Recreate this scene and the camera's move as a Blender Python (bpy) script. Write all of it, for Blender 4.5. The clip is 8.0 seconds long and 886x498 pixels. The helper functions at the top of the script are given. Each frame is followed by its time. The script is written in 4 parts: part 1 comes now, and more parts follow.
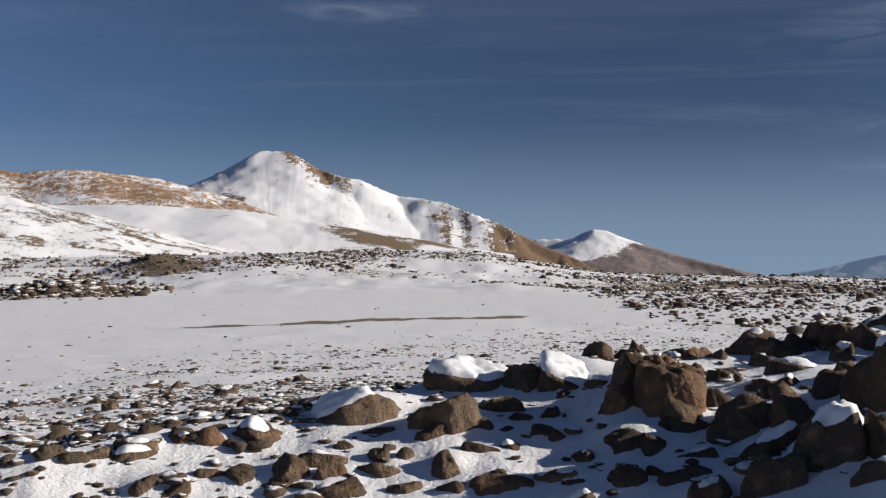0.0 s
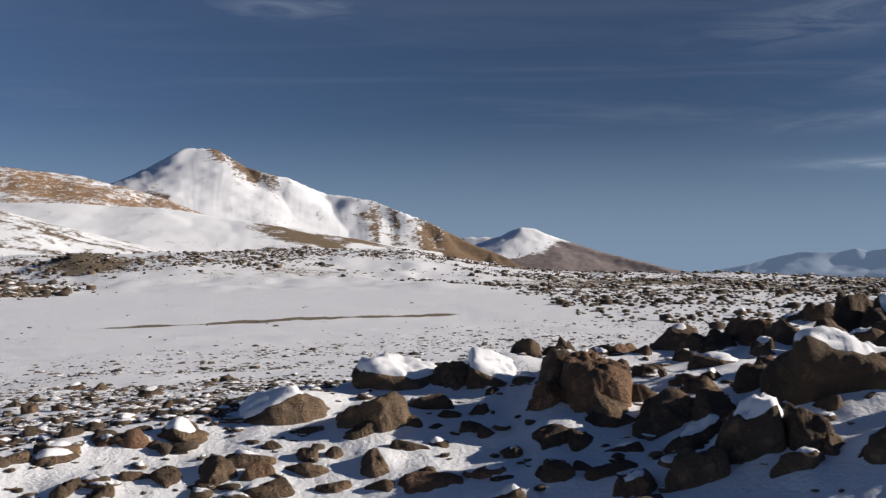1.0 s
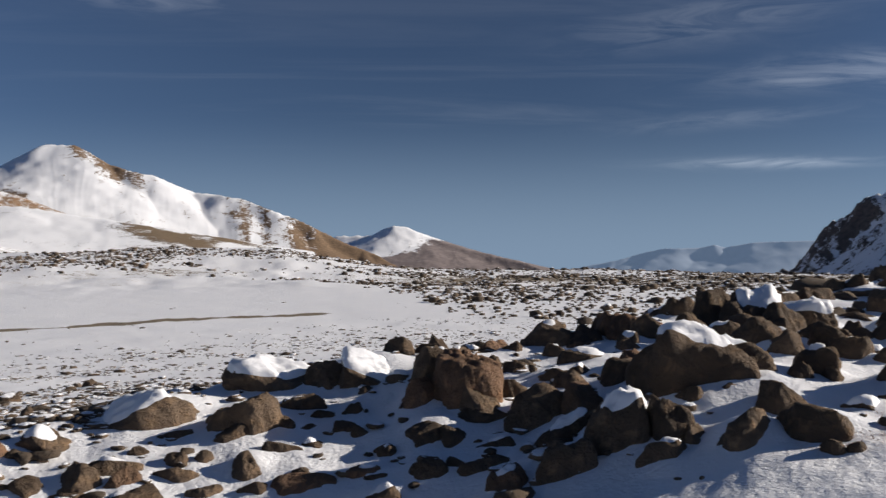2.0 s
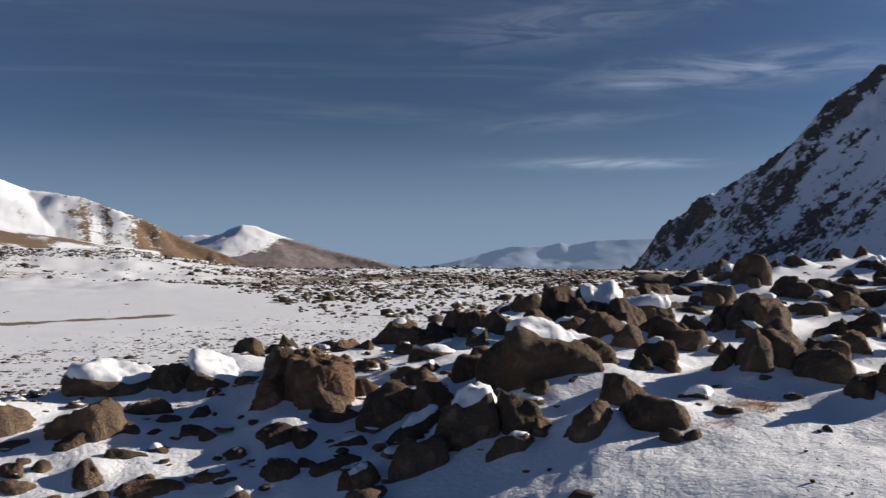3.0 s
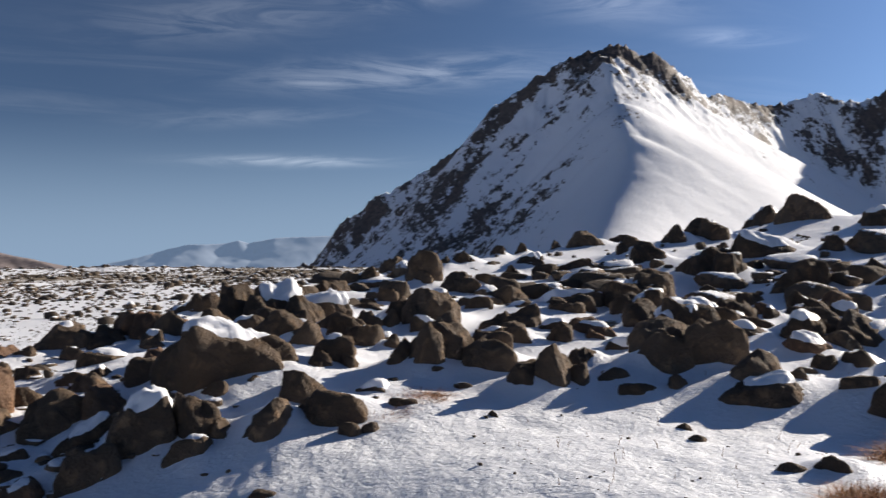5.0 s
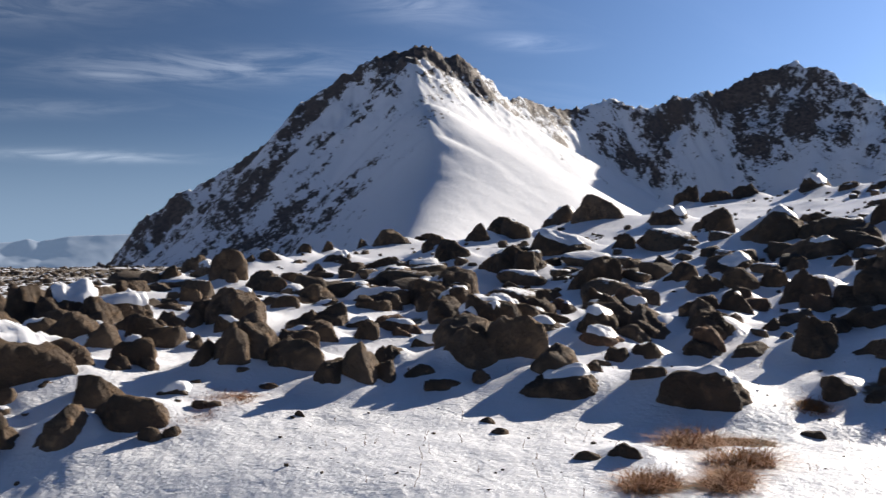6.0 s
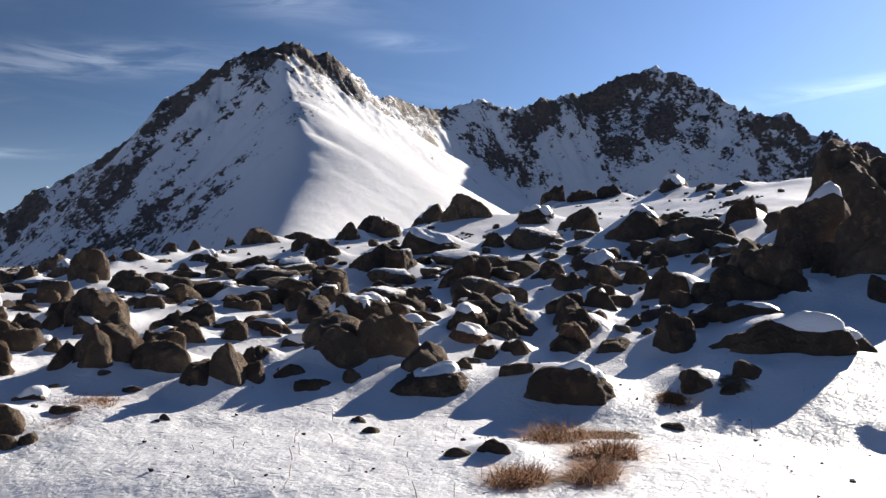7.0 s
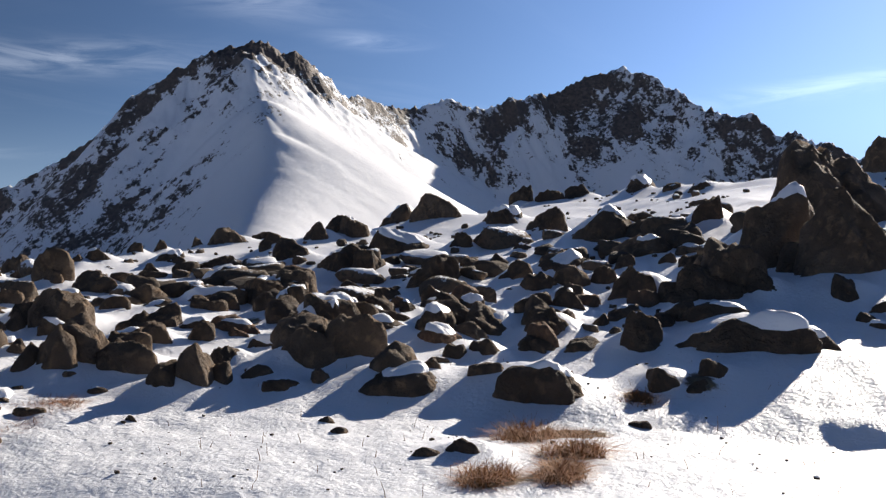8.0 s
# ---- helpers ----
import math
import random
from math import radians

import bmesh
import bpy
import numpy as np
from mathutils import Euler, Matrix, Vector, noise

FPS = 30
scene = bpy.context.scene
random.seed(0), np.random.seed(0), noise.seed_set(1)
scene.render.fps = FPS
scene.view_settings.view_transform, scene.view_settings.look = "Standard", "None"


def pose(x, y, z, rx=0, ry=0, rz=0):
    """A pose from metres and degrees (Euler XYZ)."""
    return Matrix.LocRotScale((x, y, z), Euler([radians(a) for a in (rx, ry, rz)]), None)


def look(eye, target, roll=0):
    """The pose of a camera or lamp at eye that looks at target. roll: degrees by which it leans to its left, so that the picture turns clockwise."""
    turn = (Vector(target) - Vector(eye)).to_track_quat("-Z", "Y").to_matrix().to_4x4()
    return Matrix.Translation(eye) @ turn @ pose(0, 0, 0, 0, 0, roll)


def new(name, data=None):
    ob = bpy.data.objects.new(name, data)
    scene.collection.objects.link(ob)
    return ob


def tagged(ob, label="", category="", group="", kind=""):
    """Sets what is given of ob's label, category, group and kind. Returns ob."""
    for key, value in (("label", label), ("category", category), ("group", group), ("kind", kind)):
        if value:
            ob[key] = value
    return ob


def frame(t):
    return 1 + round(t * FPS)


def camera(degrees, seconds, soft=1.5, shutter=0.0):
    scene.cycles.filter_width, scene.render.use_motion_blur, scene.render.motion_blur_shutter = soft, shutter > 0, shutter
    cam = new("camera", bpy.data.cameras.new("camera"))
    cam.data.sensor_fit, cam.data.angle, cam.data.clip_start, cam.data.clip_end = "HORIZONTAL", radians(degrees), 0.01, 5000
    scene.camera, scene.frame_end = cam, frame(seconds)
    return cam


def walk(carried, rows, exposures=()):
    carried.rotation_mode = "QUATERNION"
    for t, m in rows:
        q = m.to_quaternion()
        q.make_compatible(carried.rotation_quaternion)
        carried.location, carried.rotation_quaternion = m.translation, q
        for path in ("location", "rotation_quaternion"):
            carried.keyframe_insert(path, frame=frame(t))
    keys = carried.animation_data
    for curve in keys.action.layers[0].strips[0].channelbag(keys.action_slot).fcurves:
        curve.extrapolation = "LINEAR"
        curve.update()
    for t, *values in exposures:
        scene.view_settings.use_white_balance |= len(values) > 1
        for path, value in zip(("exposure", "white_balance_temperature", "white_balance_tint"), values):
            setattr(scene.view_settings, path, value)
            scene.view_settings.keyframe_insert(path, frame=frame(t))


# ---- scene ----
# camera on a tripod, 1.6 m above the snow, panning to the right
EYE = 1.6
cam = camera(47.0, 8.0, soft=1.35, shutter=0.35)
walk(cam, [(t, pose(0, 0, EYE, 90 + pitch, roll, yaw)) for t, yaw, pitch, roll in (
    (0.0, 0.000, -1.318, 0.00), (0.5, -1.357, -1.375, 0.015), (1.0, -4.011, -1.429, 0.058),
    (2.5, -15.302, -1.58, 0.258), (3.0, -19.549, -1.636, 0.27), (3.5, -23.578, -1.693, 0.286),
    (4.0, -27.859, -1.744, 0.28), (5.5, -42.888, -1.826, -0.18), (6.0, -48.286, -1.863, -0.275),
    (6.5, -52.097, -1.887, -0.342), (7.0, -55.558, -1.888, -0.44), (7.5, -56.643, -1.887, -0.46),
    (8.0, -57.326, -1.888, -0.459))],
    exposures=((0.0, 0.38), (3.0, 0.48), (5.5, 0.81), (8.0, 0.83)))

# ---- light: low winter sun from the right, clear sky with thin high cloud ----
SUN_AZ, SUN_EL = 90.0, 20.2
sun_data = bpy.data.lights.new("sun", "SUN")
sun_data.energy, sun_data.angle, sun_data.color = 5.0, radians(0.55), (1.0, 0.90, 0.78)
sun_way = Vector((math.sin(radians(SUN_AZ)) * math.cos(radians(SUN_EL)), math.cos(radians(SUN_AZ)) * math.cos(radians(SUN_EL)), math.sin(radians(SUN_EL))))
sun = new("sun", sun_data)
sun.matrix_world = look(sun_way * 50, (0, 0, 0))


class Nodes:
    """A short way to write node trees."""

    def __init__(self, tree):
        self.tree = tree
        tree.nodes.clear()

    def add(self, kind, at=None, **inputs):
        n = self.tree.nodes.new(kind)
        at = at or {}
        if "operation" in at:
            n.operation = at["operation"]
        if "use_clamp" in at:
            n.use_clamp = at["use_clamp"]
        if "data_type" in at:
            n.data_type = at["data_type"]
        if "interpolation_type" in at:
            n.interpolation_type = at["interpolation_type"]
        if "attribute_name" in at:
            n.attribute_name = at["attribute_name"]
        if "feature" in at:
            n.feature = at["feature"]
        for key, value in inputs.items():
            self.plug(n, key.replace("_", " "), value)
        return n

    def plug(self, n, key, value):
        socket = n.inputs[int(key[1:])] if key[0] == "i" and key[1:].isdigit() else n.inputs[key]
        if isinstance(value, bpy.types.NodeSocket):
            self.tree.links.new(value, socket)
        else:
            socket.default_value = value

    def math(self, op, a, b=0.0, c=0.0, clamp=False):
        n = self.add("ShaderNodeMath", {"operation": op, "use_clamp": clamp}, i0=a, i1=b)
        if op in ("MULTIPLY_ADD", "SMOOTH_MIN", "SMOOTH_MAX"):
            self.plug(n, "i2", c)
        return n.outputs[0]

    def noise(self, vector, scale, detail=4.0, rough=0.55, warp=0.0):
        return self.add("ShaderNodeTexNoise", None, Vector=vector, Scale=scale, Detail=detail, Roughness=rough, Distortion=warp).outputs[0]

    def mix(self, f, a, b):
        n = self.add("ShaderNodeMix", {"data_type": "RGBA"})
        self.plug(n, "i0", f), self.plug(n, "i6", a), self.plug(n, "i7", b)
        return n.outputs[2]

    def ramp(self, f, lo, hi, a=0.0, b=1.0):
        n = self.add("ShaderNodeMapRange", {"interpolation_type": "SMOOTHSTEP"}, Value=f)
        for key, v in (("From Min", lo), ("From Max", hi), ("To Min", a), ("To Max", b)):
            self.plug(n, key, v)
        return n.outputs[0]


world = bpy.data.worlds.new("sky")
scene.world = world
world.use_nodes = True
w = Nodes(world.node_tree)
way = w.add("ShaderNodeTexCoord").outputs["Generated"]
parts = w.add("ShaderNodeSeparateXYZ", None, Vector=way)
# the plain lies far below the pass, so the sky's haze reaches down past the level
low = w.math("MAXIMUM", w.math("ADD", parts.outputs[2], 0.075), 0.004)
lifted = w.add("ShaderNodeCombineXYZ", None, X=parts.outputs[0], Y=parts.outputs[1], Z=low).outputs[0]
air = w.add("ShaderNodeTexSky")
air.sky_type, air.sun_disc = "NISHITA", False
air.sun_elevation, air.sun_rotation = radians(SUN_EL), radians(SUN_AZ)
air.altitude, air.air_density, air.dust_density, air.ozone_density = 3000.0, 1.0, 0.6, 2.3
w.plug(air, "Vector", lifted)
# cirrus: streaks drawn out along the wind on a high flat layer
up = w.math("MAXIMUM", w.math("ADD", parts.outputs[2], 0.06), 0.02)
cx, cy = w.math("DIVIDE", parts.outputs[0], up), w.math("DIVIDE", parts.outputs[1], up)
layer = w.add("ShaderNodeCombineXYZ", None, X=w.math("MULTIPLY", cx, 0.55), Y=w.math("MULTIPLY", cy, 1.5), Z=3.1).outputs[0]
wisps = w.noise(layer, 0.55, 7.0, 0.62, 0.9)
broad = w.noise(layer, 0.17, 2.0, 0.5)
veil = w.math("MULTIPLY", w.ramp(wisps, 0.5, 0.8), w.ramp(broad, 0.46, 0.66))
veil = w.math("MULTIPLY", veil, w.ramp(parts.outputs[2], 0.02, 0.12))
# veil thickened overhead, out of view: added cloud light that fills the shaded snow
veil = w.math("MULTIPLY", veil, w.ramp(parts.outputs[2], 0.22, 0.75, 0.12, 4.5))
# the longer single streaks: bearing, height, length and thickness in degrees, strength
turn = w.math("MULTIPLY", w.math("ARCTAN2", parts.outputs[0], parts.outputs[1]), 57.2958)
rise = w.math("MULTIPLY", w.math("ARCSINE", parts.outputs[2]), 57.2958)
streaky = w.noise(w.add("ShaderNodeCombineXYZ", None, X=w.math("MULTIPLY", turn, 0.16), Y=w.math("MULTIPLY", rise, 0.9), Z=1.7).outputs[0], 1.0, 7.0, 0.62, 1.2)
for az, el, long, thick, dense, slant in ((29, 3.1, 4.5, 0.28, 0.75, 0.0), (36, 8.0, 8.0, 0.85, 0.5, 0.05), (30.5, 7.5, 2.5, 0.6, 0.45, 0.0), (27, 5.5, 6.0, 0.5, 0.2, 0.05),
                                          (47, 11.6, 4.0, 1.0, 0.4, -0.1), (53, 9.6, 2.6, 0.45, 0.4, -0.08), (36, 12.2, 4.0, 0.8, 0.35, 0.1), (78, 6.9, 6.0, 0.5, 0.6, 0.12), (-4, 11.8, 4.0, 0.6, 0.3, 0.0), (26, 10.8, 7.0, 1.2, 0.25, 0.1)):
    across = w.math("DIVIDE", w.math("SUBTRACT", turn, az), long)
    down = w.math("DIVIDE", w.math("SUBTRACT", w.math("SUBTRACT", rise, el), w.math("MULTIPLY", w.math("SUBTRACT", turn, az), slant)), thick)
    spot = w.math("EXPONENT", w.math("MULTIPLY", w.math("ADD", w.math("MULTIPLY", across, across), w.math("MULTIPLY", down, down)), -1.0))
    spot = w.math("MULTIPLY", w.math("MULTIPLY", spot, dense), w.ramp(streaky, 0.3, 0.7))
    veil = w.math("MAXIMUM", veil, spot)
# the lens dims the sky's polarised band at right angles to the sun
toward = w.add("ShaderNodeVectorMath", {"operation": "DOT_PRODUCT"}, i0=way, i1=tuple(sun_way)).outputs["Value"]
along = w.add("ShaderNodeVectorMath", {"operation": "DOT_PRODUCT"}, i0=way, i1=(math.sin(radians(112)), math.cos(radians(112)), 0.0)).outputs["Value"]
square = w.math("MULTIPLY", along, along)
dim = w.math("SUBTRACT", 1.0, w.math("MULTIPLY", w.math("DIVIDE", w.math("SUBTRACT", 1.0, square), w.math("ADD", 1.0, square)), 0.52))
# brighter air round the sun
glow = w.math("MULTIPLY", w.math("POWER", w.math("MAXIMUM", toward, 0.0), 8.0), 0.9)
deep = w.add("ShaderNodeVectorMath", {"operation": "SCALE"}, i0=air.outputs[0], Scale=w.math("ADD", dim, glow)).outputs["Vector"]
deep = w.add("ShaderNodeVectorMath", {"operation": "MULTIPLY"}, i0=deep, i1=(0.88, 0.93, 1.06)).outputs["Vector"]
# pale haze over the low country
haze = w.ramp(rise, -2.8, 6.5, 0.9, 0.0)
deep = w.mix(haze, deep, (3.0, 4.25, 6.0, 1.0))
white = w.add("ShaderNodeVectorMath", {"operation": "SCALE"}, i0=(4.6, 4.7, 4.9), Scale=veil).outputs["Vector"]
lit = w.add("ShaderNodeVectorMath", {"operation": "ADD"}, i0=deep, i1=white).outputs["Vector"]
back = w.add("ShaderNodeBackground", None, Color=lit, Strength=0.054)
out = w.add("ShaderNodeOutputWorld")
w.tree.links.new(back.outputs[0], out.inputs[0])
# ---- lie of the land: bearings in degrees to the right of the first view, distances from the tripod ----
def lattice(ix, iy, seed):
    h = (ix.astype(np.int64) * 374761393 + iy.astype(np.int64) * 668265263 + seed * 974634777) & 0x7FFFFFFF
    h = ((h ^ (h >> 13)) * 1274126177) & 0x7FFFFFFF
    return ((h ^ (h >> 16)) & 0xFFFF) / 65535.0


def grain(x, y, seed=0):
    """Smooth noise from 0 to 1 on the plan."""
    x, y = np.asarray(x, float), np.asarray(y, float)
    ix, iy = np.floor(x), np.floor(y)
    fx, fy = x - ix, y - iy
    fx, fy = fx * fx * fx * (fx * (6 * fx - 15) + 10), fy * fy * fy * (fy * (6 * fy - 15) + 10)
    a, b = lattice(ix, iy, seed), lattice(ix + 1, iy, seed)
    c, d = lattice(ix, iy + 1, seed), lattice(ix + 1, iy + 1, seed)
    return (a * (1 - fx) + b * fx) * (1 - fy) + (c * (1 - fx) + d * fx) * fy


def rough(x, y, octaves=5, seed=0, gain=0.5, ridged=False):
    total, amp, norm = 0.0, 1.0, 0.0
    for k in range(octaves):
        n = grain(x * 2.03 ** k + 17.3 * k, y * 2.03 ** k - 9.1 * k, seed + k)
        total = total + amp * ((1 - np.abs(2 * n - 1)) if ridged else n)
        norm, amp = norm + amp, amp * gain
    return total / norm


def ease(v, lo, hi):
    u = np.clip((v - lo) / (hi - lo), 0, 1)
    return u * u * (3 - 2 * u)


CREST_AZ = (-180, -60, -22, -8, 4, 10, 17, 25, 31, 37, 46, 53, 59, 66, 72, 82, 110, 180)
CREST_EL = (-6, -8, -12, -10.4, -8.3, -7.2, -6.7, -5.3, -3.9, -2.6, -1.8, -0.8, 0.2, 0.9, 1.9, 2.4, 1.5, -6)
CREST_R = (20, 14, 9, 10, 11, 11.5, 13, 15, 18, 21, 24, 27, 29, 30, 28, 24, 24, 20)
FAR_AZ = (-180, -40, -23, -10, -2, 2, 6, 12, 20, 40, 90, 180)
FAR_EL = (-2, -2, -2.0, -1.75, -1.55, -1.65, -2.2, -2.95, -3.0, -3.0, -2.5, -2)


def land(x, y):
    """Height of the ground sheet without its fine relief."""
    az, r = np.degrees(np.arctan2(x, y)), np.hypot(x, y) + 1e-6
    rc = np.interp(az, CREST_AZ, CREST_R)
    zc = EYE + rc * np.tan(np.radians(np.interp(az, CREST_AZ, CREST_EL)))
    basin = np.interp(r, (0, 6, 12, 25, 40, 60, 100, 130), (0, 0, -0.7, -2.1, -3.2, -4.1, -5.0, -5.3))
    zf = EYE + 175 * np.tan(np.radians(np.interp(az, FAR_AZ, FAR_EL)))
    far = basin + (zf + 5.3) * ease(r, 95, 175)
    far = far - 0.085 * np.maximum(r - 185, 0)
    foot = 7.6
    u = np.clip((r - foot) / (rc - foot), 0, 1) ** 0.8
    # the snow bank by the tripod falls away to the left, into a stony hollow
    bank = -0.74 + 0.86 * ease(x, 0.4, 4.3) - 0.035 * np.clip(x - 5, 0, 5)
    bank = bank * ease(r, 1.5, 4.5) * (1 - ease(np.abs(az - 35), 65, 100))
    rise = bank * (1 - u) + zc * u
    spill = np.exp(-((np.maximum(r - rc, 0) / (5 + 0.5 * np.maximum(rc - 11, 0))) ** 1.3))
    behind = far + (zc - np.interp(rc, (0, 6, 12, 25, 40), (0, 0, -0.7, -2.1, -3.2))) * spill
    return np.where(r < rc, rise, behind)


def ground_z(x, y):
    """Height of the ground sheet."""
    x, y = np.asarray(x, float), np.asarray(y, float)
    az, r = np.degrees(np.arctan2(x, y)), np.hypot(x, y)
    z = land(x, y)
    z = z + 0.34 * (rough(x * 0.32, y * 0.32, 3, 5) - 0.5) * ease(r, 5, 9) * (1 - ease(r, 40, 80)) * (0.35 + 0.65 * ease(az, -2, 12))
    z = z + 0.10 * (rough(x * 1.1, y * 1.1, 3, 11) - 0.5) * ease(r, 4, 8) * (1 - 0.8 * ease(r, 16, 30))
    z = z + (0.022 * (rough(x * 4.0, y * 4.0, 3, 21) - 0.5) + 0.014 * (rough(x * 14.0, y * 14.0, 2, 25) - 0.5)) * ease(r, 2.0, 4.5) * (1 - ease(r, 12, 22))
    z = z + 0.11 * (rough(x * 0.22, y * 0.5, 3, 27) - 0.5) * ease(r, 14, 25) * (1 - ease(r, 95, 120))
    # a turf-covered mound and a rubble bank at the far side of the basin
    z = z + 2.4 * np.exp(-(((az + 15.3) / 2.7) ** 2 + ((r - 146) / 8) ** 2)) + 1.3 * np.exp(-(((az + 20.5) / 3.0) ** 2 + ((r - 104) / 6) ** 2))
    ridge = ease(r, 85, 120)
    z = z + ridge * (1 - ease(r, 260, 400)) * 2.2 * (rough(x * 0.045, y * 0.045, 4, 31) - 0.5)
    z = z + ridge * (1 - ease(r, 260, 400)) * 0.5 * (rough(x * 0.3, y * 0.3, 3, 37) - 0.5)
    return z
# ---- materials ----
def material(name, build):
    m = bpy.data.materials.new(name)
    m.use_nodes = True
    n = Nodes(m.node_tree)
    shader = n.add("ShaderNodeBsdfPrincipled")
    build(n, shader)
    n.tree.links.new(shader.outputs[0], n.add("ShaderNodeOutputMaterial").inputs[0])
    return m


def bump(n, shader, height, strength, distance):
    b = n.add("ShaderNodeBump", None, Height=height, Strength=strength, Distance=distance)
    n.plug(shader, "Normal", b.outputs[0])


SNOW = (0.84, 0.86, 0.90, 1)


def snow_cover(n, shader):
    p = n.add("ShaderNodeTexCoord").outputs["Object"]
    fine, mid, big = n.noise(p, 38, 5, 0.6), n.noise(p, 6, 4, 0.55), n.noise(p, 0.9, 3)
    n.plug(shader, "Base Color", n.mix(big, (0.80, 0.82, 0.87, 1), (0.88, 0.89, 0.91, 1)))
    n.plug(shader, "Roughness", 0.5)
    bump(n, shader, n.math("ADD", n.math("MULTIPLY", fine, 0.3), mid), 0.45, 0.03)


def ground_cover(n, shader):
    """Thin snow over stony brown turf: the turf shows where the bare layer and its break-up are high."""
    p = n.add("ShaderNodeTexCoord").outputs["Object"]
    bare = n.add("ShaderNodeAttribute", {"attribute_name": "bare"}).outputs["Fac"]
    fine, mid, coarse = n.noise(p, 22, 5, 0.6), n.noise(p, 4.5, 6, 0.62), n.noise(p, 0.5, 5, 0.6)
    broken = n.math("ADD", n.math("MULTIPLY", mid, 0.55), n.math("MULTIPLY", coarse, 0.45))
    mask = n.ramp(n.math("ADD", bare, n.math("SUBTRACT", broken, 0.5)), 0.47, 0.56)
    soil = n.mix(n.ramp(mid, 0.35, 0.65), (0.055, 0.042, 0.030, 1), (0.25, 0.18, 0.095, 1))
    soil = n.mix(n.ramp(fine, 0.4, 0.65), soil, (0.12, 0.10, 0.075, 1))
    white = n.mix(coarse, (0.80, 0.82, 0.87, 1), (0.88, 0.89, 0.91, 1))
    n.plug(shader, "Base Color", n.mix(mask, white, soil))
    n.plug(shader, "Roughness", n.ramp(mask, 0, 1, 0.48, 0.95))
    wind = n.noise(n.add("ShaderNodeVectorMath", {"operation": "MULTIPLY"}, i0=p, i1=(0.7, 2.2, 1.0)).outputs[0], 0.9, 5, 0.6, 0.8)
    pits = n.ramp(n.noise(p, 13, 2, 0.5), 0.30, 0.46)
    h = n.math("ADD", n.math("ADD", n.math("ADD", n.math("MULTIPLY", fine, 0.9), n.math("MULTIPLY", pits, 0.22)), mid), n.math("MULTIPLY", wind, 1.3))
    bump(n, shader, n.math("SUBTRACT", h, n.math("MULTIPLY", mask, 0.5)), 0.5, 0.03)


def basalt(tone):
    def build(n, shader):
        p = n.add("ShaderNodeTexCoord").outputs["Object"]
        each = n.add("ShaderNodeObjectInfo").outputs["Random"]
        fine, mid, big = n.noise(p, 42, 6, 0.65), n.noise(p, 9, 6, 0.6, 0.4), n.noise(p, 2.2, 4, 0.55)
        c = n.mix(n.ramp(big, 0.3, 0.7), tuple(0.6 * v for v in tone) + (1,), tuple(1.25 * v for v in tone) + (1,))
        c = n.mix(n.ramp(mid, 0.5, 0.72), c, (tone[0] * 1.9, tone[1] * 1.75, tone[2] * 1.5, 1))
        c = n.mix(n.ramp(fine, 0.55, 0.75, 0, 0.6), c, (0.022, 0.02, 0.018, 1))
        crack = n.add("ShaderNodeTexVoronoi", {"feature": "DISTANCE_TO_EDGE"}, Vector=n.add("ShaderNodeVectorMath", {"operation": "MULTIPLY_ADD"}, i0=n.add("ShaderNodeTexNoise", None, Vector=p, Scale=3.0, Detail=3.0).outputs["Color"], i1=(0.25, 0.25, 0.25), i2=p).outputs[0], Scale=2.6).outputs[0]
        split = n.ramp(crack, 0.0, 0.12)
        c = n.mix(n.math("MULTIPLY", each, 0.4), c, (0.12, 0.083, 0.055, 1))
        n.plug(shader, "Base Color", c)
        n.plug(shader, "Roughness", n.ramp(mid, 0.3, 0.7, 0.8, 0.97))
        n.plug(shader, "Specular IOR Level", 0.22)
        bump(n, shader, n.math("ADD", n.math("ADD", n.math("MULTIPLY", fine, 0.45), mid), n.math("MULTIPLY", split, 0.22)), 1.0, 0.06)
    return build


def stone_heap(n, shader):
    p = n.add("ShaderNodeTexCoord").outputs["Object"]
    g = n.add("ShaderNodeNewGeometry")
    each = g.outputs["Random Per Island"]
    fine = n.noise(p, 14, 5, 0.65)
    c = n.mix(each, (0.06, 0.047, 0.036, 1), (0.17, 0.12, 0.08, 1))
    c = n.mix(n.ramp(fine, 0.45, 0.7), c, (0.06, 0.05, 0.04, 1))
    up = n.add("ShaderNodeSeparateXYZ", None, Vector=g.outputs["Normal"]).outputs[2]
    dust = n.ramp(n.math("ADD", up, n.math("MULTIPLY", n.math("ADD", n.math("SUBTRACT", fine, 0.5), n.math("MULTIPLY", n.math("SUBTRACT", each, 0.5), 0.9)), 0.9)), 0.94, 1.07)
    n.plug(shader, "Base Color", n.mix(dust, c, SNOW))
    n.plug(shader, "Roughness", 0.92)
    n.plug(shader, "Specular IOR Level", 0.22)
    bump(n, shader, fine, 0.8, 0.05)


